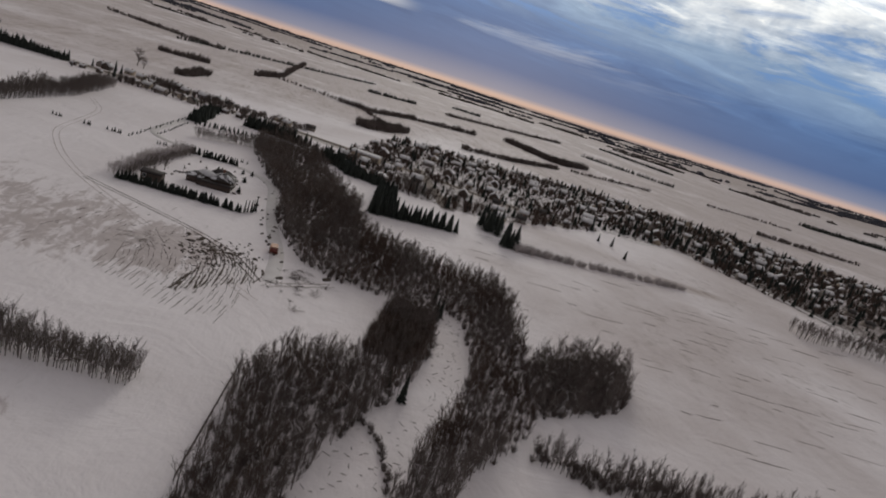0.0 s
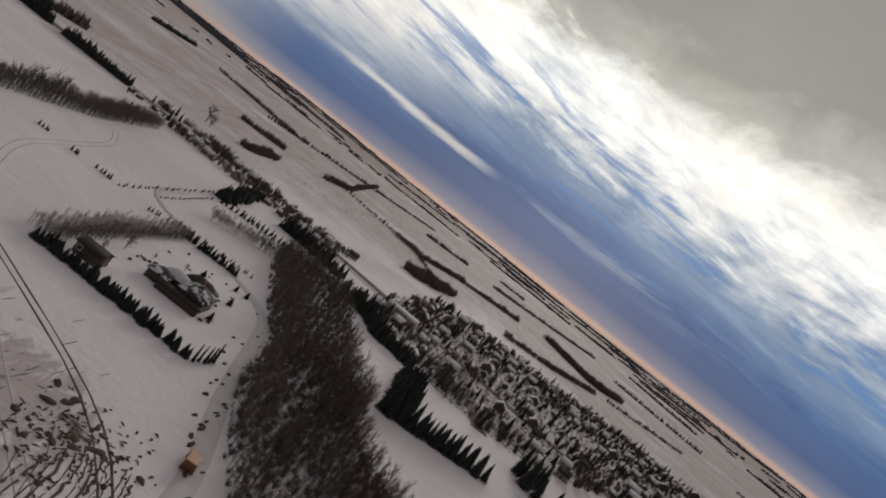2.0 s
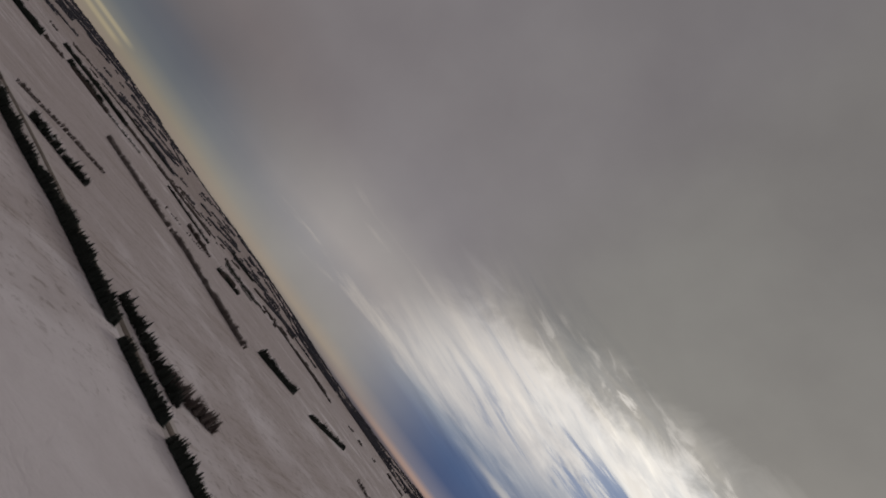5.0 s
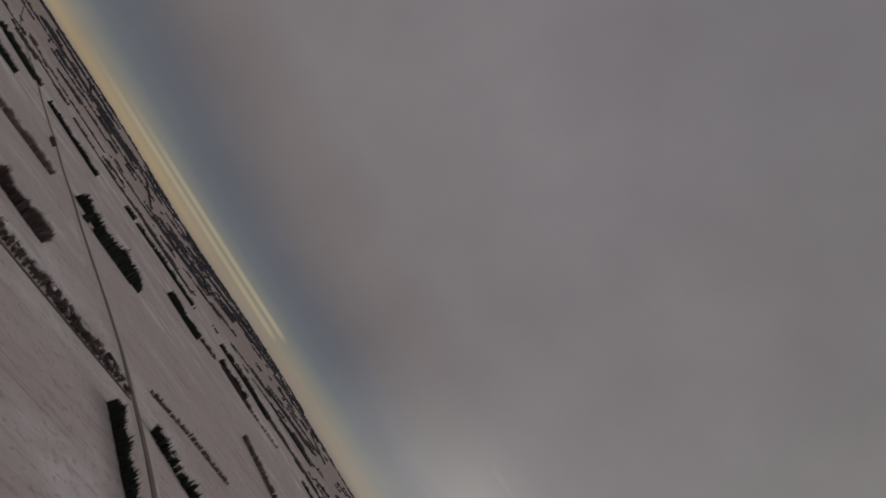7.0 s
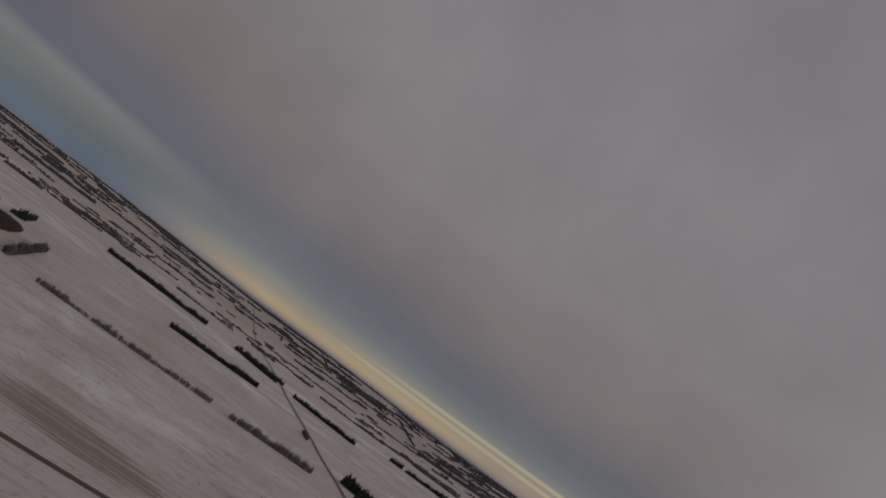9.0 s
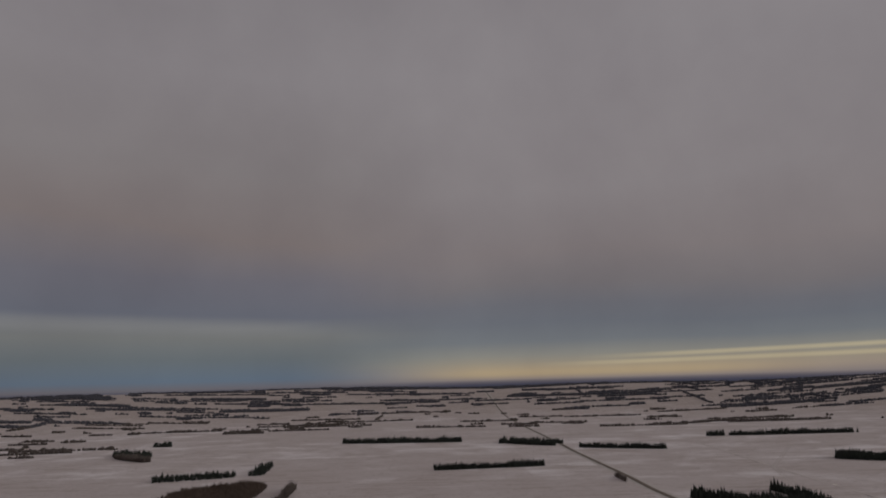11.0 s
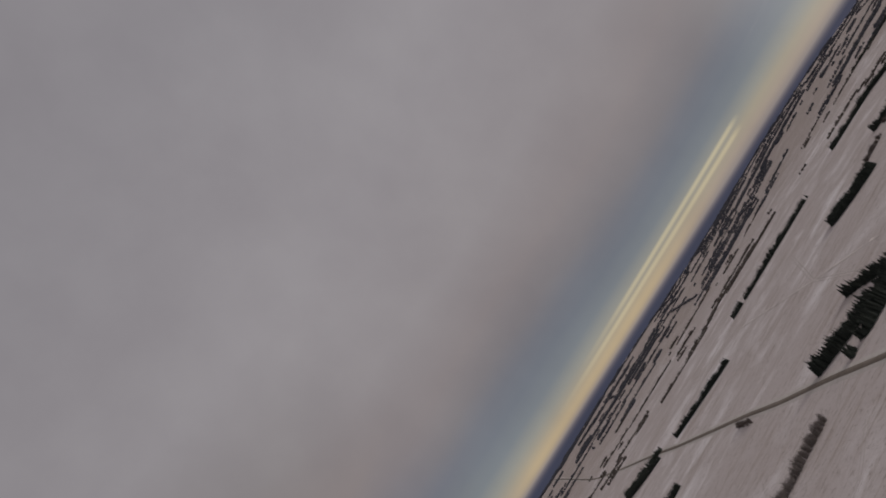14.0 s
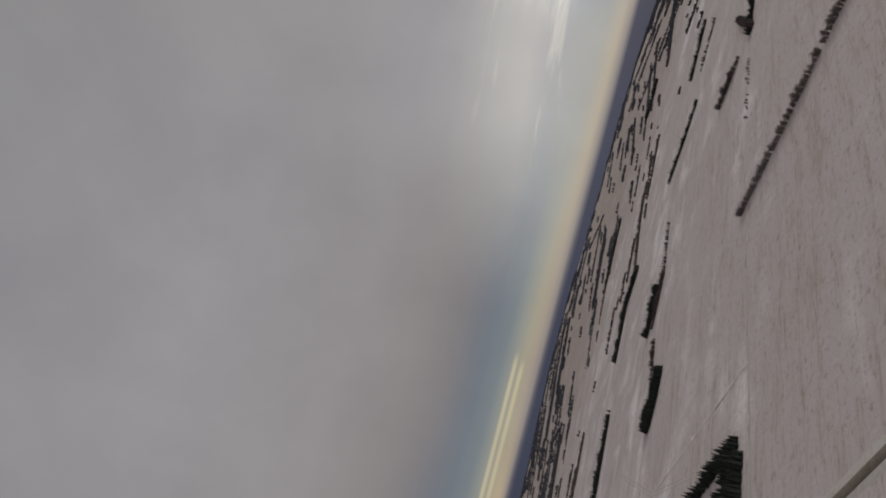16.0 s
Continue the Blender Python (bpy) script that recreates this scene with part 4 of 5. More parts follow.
def far_woods():
    """Belts and copses out to the hills, more and more of them with the distance."""
    rng = np.random.default_rng(5)
    out = []
    for _ in range(2100):
        a, r = rng.uniform(-75, 150), rng.uniform(1300, 4550) if rng.random() < 0.8 else rng.uniform(3300, 4560)
        x, y = MID[0] - math.sin(radians(a)) * r, MID[1] + math.cos(radians(a)) * r
        if (r < 2150 and -60 < a < 128) or (a < 40 and rng.random() < 0.5):
            continue
        main, cross = (102, 13) if a > 45 else (7, 97)
        turn = radians(rng.choice([main, cross], p=[0.95, 0.05]) + rng.normal(0, 3))
        if r < 2900 and rng.random() < 0.35:
            continue
        L = (rng.uniform(20, 300) if rng.random() < 0.5 else rng.uniform(8, 60)) * (1.9 if r > 3000 else 1.0)
        w = rng.choice([5, 10, 26], p=[0.55, 0.3, 0.15]) * (1 if r < 3000 else 1.4)
        lanes = max(1, int(w / 9))
        line = [(x - math.cos(turn) * L / 2, y - math.sin(turn) * L / 2), (x + math.cos(turn) * L / 2, y + math.sin(turn) * L / 2)]
        out.append(along(line, 4.2 if r < 3000 else 5.5, w * (1 if r < 3000 else 1.3), int(rng.integers(1e6)), lanes))
    P = np.concatenate(out)
    P = P[np.hypot(P[:, 0] - MID[0], P[:, 1] - MID[1]) < 4580]
    clump = []
    for k in range(4):
        g = np.random.default_rng(300 + k)
        s = Soup()
        n = 5
        a = np.arange(n) * 2 * np.pi / n
        rings = [np.column_stack([np.cos(a) * rr * g.uniform(0.7, 1.3, n), np.sin(a) * rr * g.uniform(0.7, 1.3, n), np.full(n, z) + g.uniform(-0.8, 0.8, n)]) for rr, z in ((3.2, 0.5), (4.4, 3.2), (2.6, 6.4))]
        rings[0][:, 2] = -1.0
        V = np.concatenate(rings + [[[0, 0, 8.6]]])
        q = [(i * n + j, i * n + (j + 1) % n, (i + 1) * n + (j + 1) % n, (i + 1) * n + j) for i in range(2) for j in range(n)]
        s.add(V, tri=[(2 * n + j, 2 * n + (j + 1) % n, 3 * n) for j in range(n)], quad=q)
        clump.append(s.arrays())
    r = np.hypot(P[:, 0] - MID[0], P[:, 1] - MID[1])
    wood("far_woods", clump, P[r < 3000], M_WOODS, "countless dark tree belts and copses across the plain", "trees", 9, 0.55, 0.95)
    # past 3 km the trees take the bluish colour that stands in for haze
    wood("far_woods", clump, P[r >= 3000], M_HILLS_HAZE, "woods on the low hills at the horizon, tinted blue-grey for haze", "trees", 10, 0.7, 1.15)


far_woods()


# ---- things ----
def thing(name, label, category, group=""):
    return tagged(new(name), label, category, group, "")


def spruce_kind(seed, h, label, group, spread=0.2):
    t = thing("spruce_sapling" if h < 1.8 else "spruce_tree", label, "tree", group)
    s = Soup()
    s.tube([(0, 0, -0.15), (0, 0, 0.3 * h), (0, 0, 0.95 * h)], [0.022 * h, 0.017 * h, 0.004 * h], 6)
    part("trunk", s.mesh("trunk", M_BARK), t)
    V, F = spruce_crown(seed, h, spread=spread)
    part("crown", mesh_of("crown", V, F, [M_NEEDLE]), t, "dense dark green needles")
    return t


def plant(kinds, P, seed, lo=0.85, hi=1.15):
    """The first of each kind stands at the first places; the rest are copies."""
    rng = np.random.default_rng(seed)
    for i, (x, y) in enumerate(P):
        k = rng.uniform(lo, hi)
        w = k * rng.uniform(0.9, 1.12)
        m = pose(x, y, 0, rng.uniform(-2, 2), rng.uniform(-2, 2), rng.uniform(0, 360)) @ Matrix.Diagonal((w, w, k, 1))
        if i < len(kinds):
            kinds[i].matrix_basis = m
        else:
            copy_thing(kinds[i % len(kinds)], m)


def row(a, b, n, seed, wob=0.25):
    rng = np.random.default_rng(seed)
    t = (np.arange(n) + 0.5) / n
    return np.column_stack([a[0] + (b[0] - a[0]) * t + rng.normal(0, wob, n), a[1] + (b[1] - a[1]) * t + rng.normal(0, wob, n)])


def spruces(P, h, label, group, seed, spread=0.2, kinds=2, lo=0.85, hi=1.15):
    plant([spruce_kind(seed + k, h, label, group, spread) for k in range(kinds)], P, seed, lo, hi)


spruces(np.concatenate([row((-93, 182), (-58, 186.5), 40, 1, 0.4), row((-92, 184), (-66, 187), 22, 2, 0.5)]), 3.1, "dark spruce in the row south of the farmyard", "farmyard spruce row", 400, 0.33)
spruces(row((-102, 243), (-82, 246), 26, 3, 0.4), 2.7, "dark spruce in the row beside the farm lane", "lane spruce row", 410, 0.27)
spruces(row((-57.5, 186.5), (-55.5, 193), 5, 4, 0.1), 3.6, "slim dark cypress at the farmyard corner", "corner cypresses", 420, 0.1)
spruces(np.concatenate([row((-126, 307), (-97, 320), 17, 5), row((-122, 312), (-99, 323), 12, 6)]), 2.6, "dark spruce in the garden double row", "garden spruce rows", 430, 0.26)
spruces(np.concatenate([row((-30, 239), (3, 251), 24, 7, 0.5), row((-27, 242), (0, 253), 16, 8, 0.6)]), 6.2, "tall dark spruce along the white field", "field spruce row", 440, 0.25)
spruces(np.array([(14, 282), (16, 276), (18, 279), (19, 270), (22, 258), (24, 254), (21, 253), (26, 257), (12, 280), (20, 282), (17, 284), (15, 273), (23, 262)]), 8.6, "tall dark spruce in a clump by the field", "spruce clump", 450, 0.25)
spruces(np.array([(73, 338), (79, 333), (81, 309), (2, 159), (4, 151), (3, 148), (-2, 108), (1, 104)]), 5.0, "lone dark spruce on the snow", "lone spruces", 460)
spruces(np.concatenate([row((-120, 238), (-143, 371), 52, 9, 0.3), row((-118, 256), (-127, 304), 18, 10, 0.3)]), 1.1, "small young spruce in the planted line", "young spruce lines", 470, 0.3)
spruces(np.concatenate([row((-147, 235), (-143, 235.5), 4, 11, 0.2), row((-136, 236), (-133, 236.5), 3, 12, 0.2), row((-129, 238), (-123, 239), 6, 13, 0.2)]), 1.5, "small young spruce at the field corner", "field corner spruces", 480, 0.28)
spruces(np.concatenate([row((-111, 240), (-104, 244), 6, 14, 0.3), row((-104, 247), (-82, 256), 18, 15, 0.8)]), 1.7, "young spruce beside the farm lane", "lane spruces", 490, 0.24)
spruces(np.array([(-71, 224), (-73, 237), (-82, 228), (-67, 208), (-71.5, 225.5), (-76, 236)]), 1.9, "bushy evergreen in the farmyard snow", "yard evergreens", 500, 0.42)


def round_tree(seed, h, label, x, y, group):
    t = thing("bare_tree", label, "tree", group)
    s = Soup()
    s.tube([(0, 0, -0.1), (0.02 * h, 0, 0.25 * h), (0, 0.02 * h, 0.6 * h)], [0.035 * h, 0.028 * h, 0.012 * h], 6)
    part("trunk", s.mesh("trunk", M_BARK), t)
    V, F = bare_tree(seed, h, 26, 30, 0.42, up=0.9)
    part("crown", mesh_of("crown", V, F, [M_TWIG]), t, "bare brown branches")
    t.matrix_basis = pose(x, y, 0, 0, 0, seed * 40)
    return t


for k, (x, y, h) in enumerate(((-91, 207, 3.6), (-90, 198, 2.4), (-236, 462, 11.0), (-228, 455, 7.0), (-84, 222, 1.8), (-88, 214, 1.6), (-79, 224, 1.4))):
    round_tree(510 + k, h, "leafless round-headed tree standing in snow", x, y, "yard trees")


# houses
def gable(L, W, H, R, over, mat_wall, mat_roof, name, label, group, windows=2, chimney=True):
    """A small gabled house: walls, two roof slabs, chimney, door and windows of its own."""
    t = thing(name, label, "house", group)
    s = Soup()
    x, y = L / 2, W / 2
    V = [(-x, -y, -0.3), (x, -y, -0.3), (x, y, -0.3), (-x, y, -0.3), (-x, -y, H), (x, -y, H), (x, y, H), (-x, y, H), (-x, 0, H + R), (x, 0, H + R)]
    s.add(V, tri=[(7, 4, 8), (5, 6, 9)], quad=[(0, 1, 5, 4), (1, 2, 6, 5), (2, 3, 7, 6), (3, 0, 4, 7), (4, 5, 9, 8), (6, 7, 8, 9)])
    part("wall", s.mesh("wall", mat_wall), t)
    s = Soup()
    a, th = R / y, 0.22
    for k in (-1, 1):
        yo, zo = k * (y + over), H - a * over
        top = [(-x - over, 0, H + R + th), (x + over, 0, H + R + th), (x + over, yo, zo + th), (-x - over, yo, zo + th)]
        low = [(p, q, z - th + 0.02) for p, q, z in top]
        q = [(0, 1, 2, 3), (7, 6, 5, 4), (0, 4, 5, 1), (1, 5, 6, 2), (2, 6, 7, 3), (3, 7, 4, 0)]
        s.add(top + low, quad=[f[::-1] for f in q] if k > 0 else q)
    part("roof", s.mesh("roof", mat_roof), t, "roof under a layer of snow" if mat_roof is M_ROOF_SNOW else "dark shingled roof")
    if chimney:
        part("chimney", Soup().box(x * 0.35, x * 0.35 + 0.55, -0.9, -0.35, H + R * 0.3, H + R + 0.8).mesh("chimney", M_BRICK), t, "red brick chimney")
    part("door", Soup().box(-x * 0.2, -x * 0.2 + 0.95, -y - 0.06, -y + 0.02, 0.1, 2.1).mesh("door", M_WALL_DARK), t)
    for k in range(windows):
        for side in (-1, 1):
            cx = x * (0.45 if k else -0.62)
            y0, y1 = (-y - 0.07, -y + 0.02) if side < 0 else (y - 0.02, y + 0.07)
            w = part("window", Soup().box(cx - 0.55, cx + 0.55, y0, y1, 0.95, 2.05).mesh("window", M_FRAME), t)
            yy0, yy1 = (y0 - 0.02, y0 + 0.01) if side < 0 else (y1 - 0.01, y1 + 0.02)
            part("pane", Soup().box(cx - 0.45, cx + 0.45, yy0, yy1, 1.05, 1.95).mesh("pane", M_PANE), w)
    return t


def hip(x0, x1, y0, y1, H, R, over, ridge=0.5):
    s = Soup()
    a, b, c, d = x0 - over, x1 + over, y0 - over, y1 + over
    long_x = (b - a) >= (d - c)
    m = min(b - a, d - c) * ridge
    cx, cy = (a + b) / 2, (c + d) / 2
    r = [(a + m, cy), (b - m, cy)] if long_x else [(cx, c + m), (cx, d - m)]
    V = [(a, c, H - 0.15), (b, c, H - 0.15), (b, d, H - 0.15), (a, d, H - 0.15), (a, c, H), (b, c, H), (b, d, H), (a, d, H), (*r[0], H + R), (*r[1], H + R)]
    q = [(3, 2, 1, 0), (0, 1, 5, 4), (1, 2, 6, 5), (2, 3, 7, 6), (3, 0, 4, 7)]
    if long_x:
        s.add(V, tri=[(7, 4, 8), (5, 6, 9)], quad=q + [(4, 5, 9, 8), (6, 7, 8, 9)])
    else:
        s.add(V, tri=[(4, 5, 8), (6, 7, 9)], quad=q + [(5, 6, 9, 8), (7, 4, 8, 9)])
    return s


def farmhouse():
    t = thing("farmhouse", "sprawling dark farmhouse with hipped roofs and patchy snow", "house")
    for x0, x1, y0, y1, H, R, roof in ((-1.5, 6.0, -4.5, 4.0, 3.2, 2.6, M_ROOF_PATCHY), (-8.5, -1.5, -1.0, 3.6, 2.8, 1.8, M_ROOF_SNOW), (-4.5, 4.5, 4.0, 8.6, 3.0, 2.2, M_ROOF_DARK), (-10.5, -5.0, -5.6, -1.0, 2.6, 1.6, M_ROOF_PATCHY)):
        part("wall", Soup().box(x0, x1, y0, y1, -0.3, H - 0.1).mesh("wall", M_WALL_DARK), t)
        part("roof", hip(x0, x1, y0, y1, H, R, 0.55).mesh("roof", roof), t, "hipped roof")
    part("veranda", Soup().box(-6.0, 6.5, -8.0, -6.2, -0.2, 1.9).mesh("veranda", M_WALL_DARK), t, "long low dark veranda")
    part("veranda_roof", Soup().box(-6.4, 6.9, -8.4, -4.7, 1.95, 2.2).mesh("veranda_roof", M_ROOF_DARK), t)
    part("chimney", Soup().box(1.2, 1.9, 0.3, 1.0, 4.2, 6.6).mesh("chimney", M_BRICK), t)
    part("door", Soup().box(-0.5, 0.5, -4.58, -4.48, 0.1, 2.1).mesh("door", M_FRAME), t)
    for cx in (-0.9, 2.2, 4.6):
        w = part("window", Soup().box(cx - 0.6, cx + 0.6, 3.96, 4.07, 1.0, 2.2).mesh("window", M_FRAME), t)
        part("pane", Soup().box(cx - 0.5, cx + 0.5, 4.06, 4.09, 1.1, 2.1).mesh("pane", M_PANE), w)
    for cy in (-2.8, 0.2, 2.4):
        w = part("window", Soup().box(5.96, 6.07, cy - 0.6, cy + 0.6, 1.0, 2.2).mesh("window", M_FRAME), t)
        part("pane", Soup().box(6.06, 6.09, cy - 0.5, cy + 0.5, 1.1, 2.1).mesh("pane", M_PANE), w)
    t.matrix_basis = pose(-74.5, 209.0, 0, 0, 0, 8) @ Matrix.Scale(0.82, 4)


farmhouse()


def barn(name, x, y, turn, L, W, H, wall, roof, label):
    t = gable(L, W, H, W * 0.16, 0.35, wall, roof, name, label, "", 1, False)
    part("gate", Soup().box(-L / 2 - 0.06, -L / 2 + 0.02, -1.5, 1.5, 0.0, min(2.6, H - 0.2)).mesh("gate", M_WALL_DARK), t)
    t.matrix_basis = pose(x, y, 0, 0, 0, turn)


barn("garage", -87, 191, 8, 5.5, 4.4, 2.4, M_WALL_DARK, M_ROOF_DARK, "dark boarded garage behind the spruce row")
barn("barn", -54, 361, -4, 15, 7, 3.4, M_WALL_TAN, M_ROOF_SNOW, "long tan barn with a snowy roof")
barn("shed", -628, 300, 80, 12, 7, 3.2, M_WALL, M_ROOF_SNOW, "grey farm shed with a snowy roof")
barn("shed", -640, 335, 60, 10, 6, 3.0, M_WALL_DARK, M_ROOF_DARK, "dark farm shed beside the lane")
barn("shed", -608, 402, 30, 11, 7, 3.2, M_WALL, M_ROOF_SNOW, "grey farm shed in the grove")

STYLES = [(8.0, 6.4, 2.7, 2.0, M_WALL, M_ROOF_SNOW, "small grey house with a snowy gable roof"), (7.0, 5.6, 2.6, 1.7, M_WALL_TAN, M_ROOF_SNOW, "small tan house with a snowy gable roof"),
          (9.0, 6.6, 2.8, 2.2, M_WALL_DARK, M_ROOF_SNOW, "dark timber house with a snowy gable roof"), (7.5, 6.0, 2.7, 2.3, M_WALL, M_ROOF_DARK, "small grey house with a dark bare roof"),
          (5.0, 4.0, 2.2, 1.2, M_WALL_DARK, M_ROOF_SNOW, "little dark shed under snow")]


def village():
    rng = np.random.default_rng(77)
    kinds = [gable(L, W, H, R, 0.4, wall, roof, "house" if L > 5.5 else "shed", label, "village houses") for L, W, H, R, wall, roof, label in STYLES]
    places = []
    for j in range(16):
        for i in range(36):
            x = -80 + i * 14.0 + rng.uniform(-3, 3)
            y = 288 + j * 19.0 + (4.5 if i % 2 else -4.5) * rng.uniform(0.3, 1) - 0.05 * x + rng.uniform(-2, 2)
            if rng.random() < 0.6 and inside(VILLAGE, np.array([x]), np.array([y]))[0] and abs(x - (-28 + (392 - y) * 0.25)) > 7:
                places.append((x, y, rng.choice([-4, 86, 176]) + rng.normal(0, 4)))
    for k in range(15):
        x = -100 - k * 9.0 + rng.uniform(-2, 2)
        for side in (1, -1):
            if rng.random() < 0.9:
                yr = np.interp(-x, [98, 153, 230], [388, 384, 383])
                places.append((x, yr + side * rng.uniform(11, 17) + (7 if side > 0 and k % 3 == 0 else 0), rng.choice([0, 90]) + rng.normal(0, 4)))
    for y in range(222, 350, 16):
        places.append((-624 + rng.uniform(-9, 7), y, rng.choice([0, 90]) + rng.normal(0, 8)))
    for n, (x, y, turn) in enumerate(places):
        m = pose(x, y, 0, 0, 0, turn) @ Matrix.Diagonal((rng.uniform(0.65, 1.0), rng.uniform(0.7, 0.95), rng.uniform(0.8, 0.95), 1))
        k = n if n < len(kinds) else int(rng.choice(len(kinds), p=[0.26, 0.2, 0.2, 0.1, 0.24]))
        if n < len(kinds):
            kinds[k].matrix_basis = m
        else:
            copy_thing(kinds[k], m)
    return np.array([p[:2] for p in places])


HOMES = village()


def village_trees():
    P = fill(VILLAGE, 9.0, 31)
    rng = np.random.default_rng(32)
    P = P[rng.permutation(len(P))]
    P = np.array([p for p in P if np.min(np.hypot(*(HOMES - p).T)) > 4.6])
    # thicker at the sheltered eastern side of the streets
    dark = P[:110]
    spruces(dark, 5.6, "dark spruce in a village garden", "village spruces", 600, 0.2, 4, 0.6, 1.25)
    wood("village_spruces", FAR_DARK, np.concatenate([P[((P[:, 0] > 60) & (np.arange(len(P)) % 5 < 4)) | (np.arange(len(P)) % 5 < 2)], fill([(85, 385), (130, 400), (190, 345), (230, 420), (150, 450)], 7.5, 41)]), M_NEEDLE, "crowd of dark spruces among the village roofs", "trees", 39, 0.4, 0.95)
    P2 = fill(VILLAGE, 4.6, 33)
    P2 = np.array([p for p in P2 if np.min(np.hypot(*(HOMES - p).T)) > 4.0 and noise.noise(Vector((p[0] * 0.03, p[1] * 0.03, 6.0))) > (-0.05 if p[0] < 70 else -0.2)])
    wood("garden_trees", FAR_BARE, P2, M_TWIG_RED, "leafless garden trees and bushes between the houses", "trees", 34, 0.22, 0.72)
    low = [bush(90 + k, 1.7, 1.3, 15) for k in range(3)]
    P5 = np.array([p for p in fill(VILLAGE, 4.2, 43) if noise.noise(Vector((p[0] * 0.02, p[1] * 0.02, 9.0))) > -0.22])
    wood("garden_shrubs", low, P5, M_TWIG_RED, "low dark garden shrubs and hedges among the houses", "shrubs", 44, 0.5, 1.4)
    P3 = along([(-98, 390), (-153, 386), (-228, 384)], 2.2, 46, 35, 9)
    P3 = np.array([p for p in P3 if np.min(np.hypot(*(HOMES - p).T)) > 4.2 and abs(p[1] - np.interp(-p[0], [98, 153, 230], [388, 384, 383])) > 6])
    wood("garden_trees", FAR_BARE, P3[:200], M_TWIG, "leafless roadside trees between the farm houses", "trees", 36, 0.35, 0.85)
    spruces(P3[200::7][:46], 4.2, "dark spruce beside the roadside houses", "roadside spruces", 620, 0.2, 2, 0.6, 1.3)
    P4 = fill([(-598, 216), (-618, 212), (-652, 345), (-628, 362), (-612, 300)], 4.0, 37)
    wood("garden_trees", BUSH, P4, M_TWIG, "leafless trees round the settlement sheds", "trees", 38, 0.9, 2.6)


village_trees()


# the van on the farm lane
def van():
    t = thing("van", "orange van with a maroon tail parked on the snowy lane", "van")
    prof = [(-2.3, 0.45), (-2.35, 1.2), (-2.25, 1.95), (0.9, 2.0), (1.6, 1.35), (2.3, 1.15), (2.35, 0.45)]
    s, n = Soup(), len(prof)
    V = [(x, sy * (0.95 if z < 1.3 else 0.85), z) for sy in (-1, 1) for x, z in prof]
    me = bpy.data.meshes.new("body")
    me.from_pydata(V, [], [list(range(n)), list(range(2 * n - 1, n - 1, -1))] + [(i, i + n, (i + 1) % n + n, (i + 1) % n) for i in range(n)])
    me.materials.append(M_ORANGE)
    part("body", me, t)
    part("tail", Soup().box(-2.42, -2.26, -0.9, 0.9, 0.5, 1.8).mesh("tail", M_MAROON), t, "maroon rear doors")
    part("windscreen", Soup().add([(0.98, -0.78, 1.96), (0.98, 0.78, 1.96), (1.62, 0.8, 1.38), (1.62, -0.8, 1.38), (0.9, -0.78, 1.9), (0.9, 0.78, 1.9), (1.55, 0.8, 1.33), (1.55, -0.8, 1.33)], quad=[(3, 2, 1, 0), (4, 5, 6, 7), (0, 1, 5, 4), (2, 3, 7, 6), (1, 2, 6, 5), (3, 0, 4, 7)]).mesh("windscreen", M_PANE), t)
    for x in (-1.5, 1.5):
        for y in (-0.92, 0.92):
            w = part("wheel", Soup().tube([(x, y - 0.12, 0.36), (x, y - 0.1, 0.36), (x, y + 0.1, 0.36), (x, y + 0.12, 0.36)], [0.25, 0.36, 0.36, 0.25], 12).mesh("wheel", M_RUBBER), t)
            part("rim", Soup().tube([(x, y * 1.14 - 0.02, 0.36), (x, y * 1.14 + 0.02, 0.36), (x, y * 1.14 + 0.03, 0.36)], [0.2, 0.2, 0.01], 10).mesh("rim", M_METAL), w)
    for y in (-0.7, 0.7):
        part("headlight", Soup().box(2.3, 2.39, y - 0.15, y + 0.15, 0.75, 0.95).mesh("headlight", M_FRAME), t)
    t.matrix_basis = pose(-40, 161, 0, 0, 0, 106)


van()


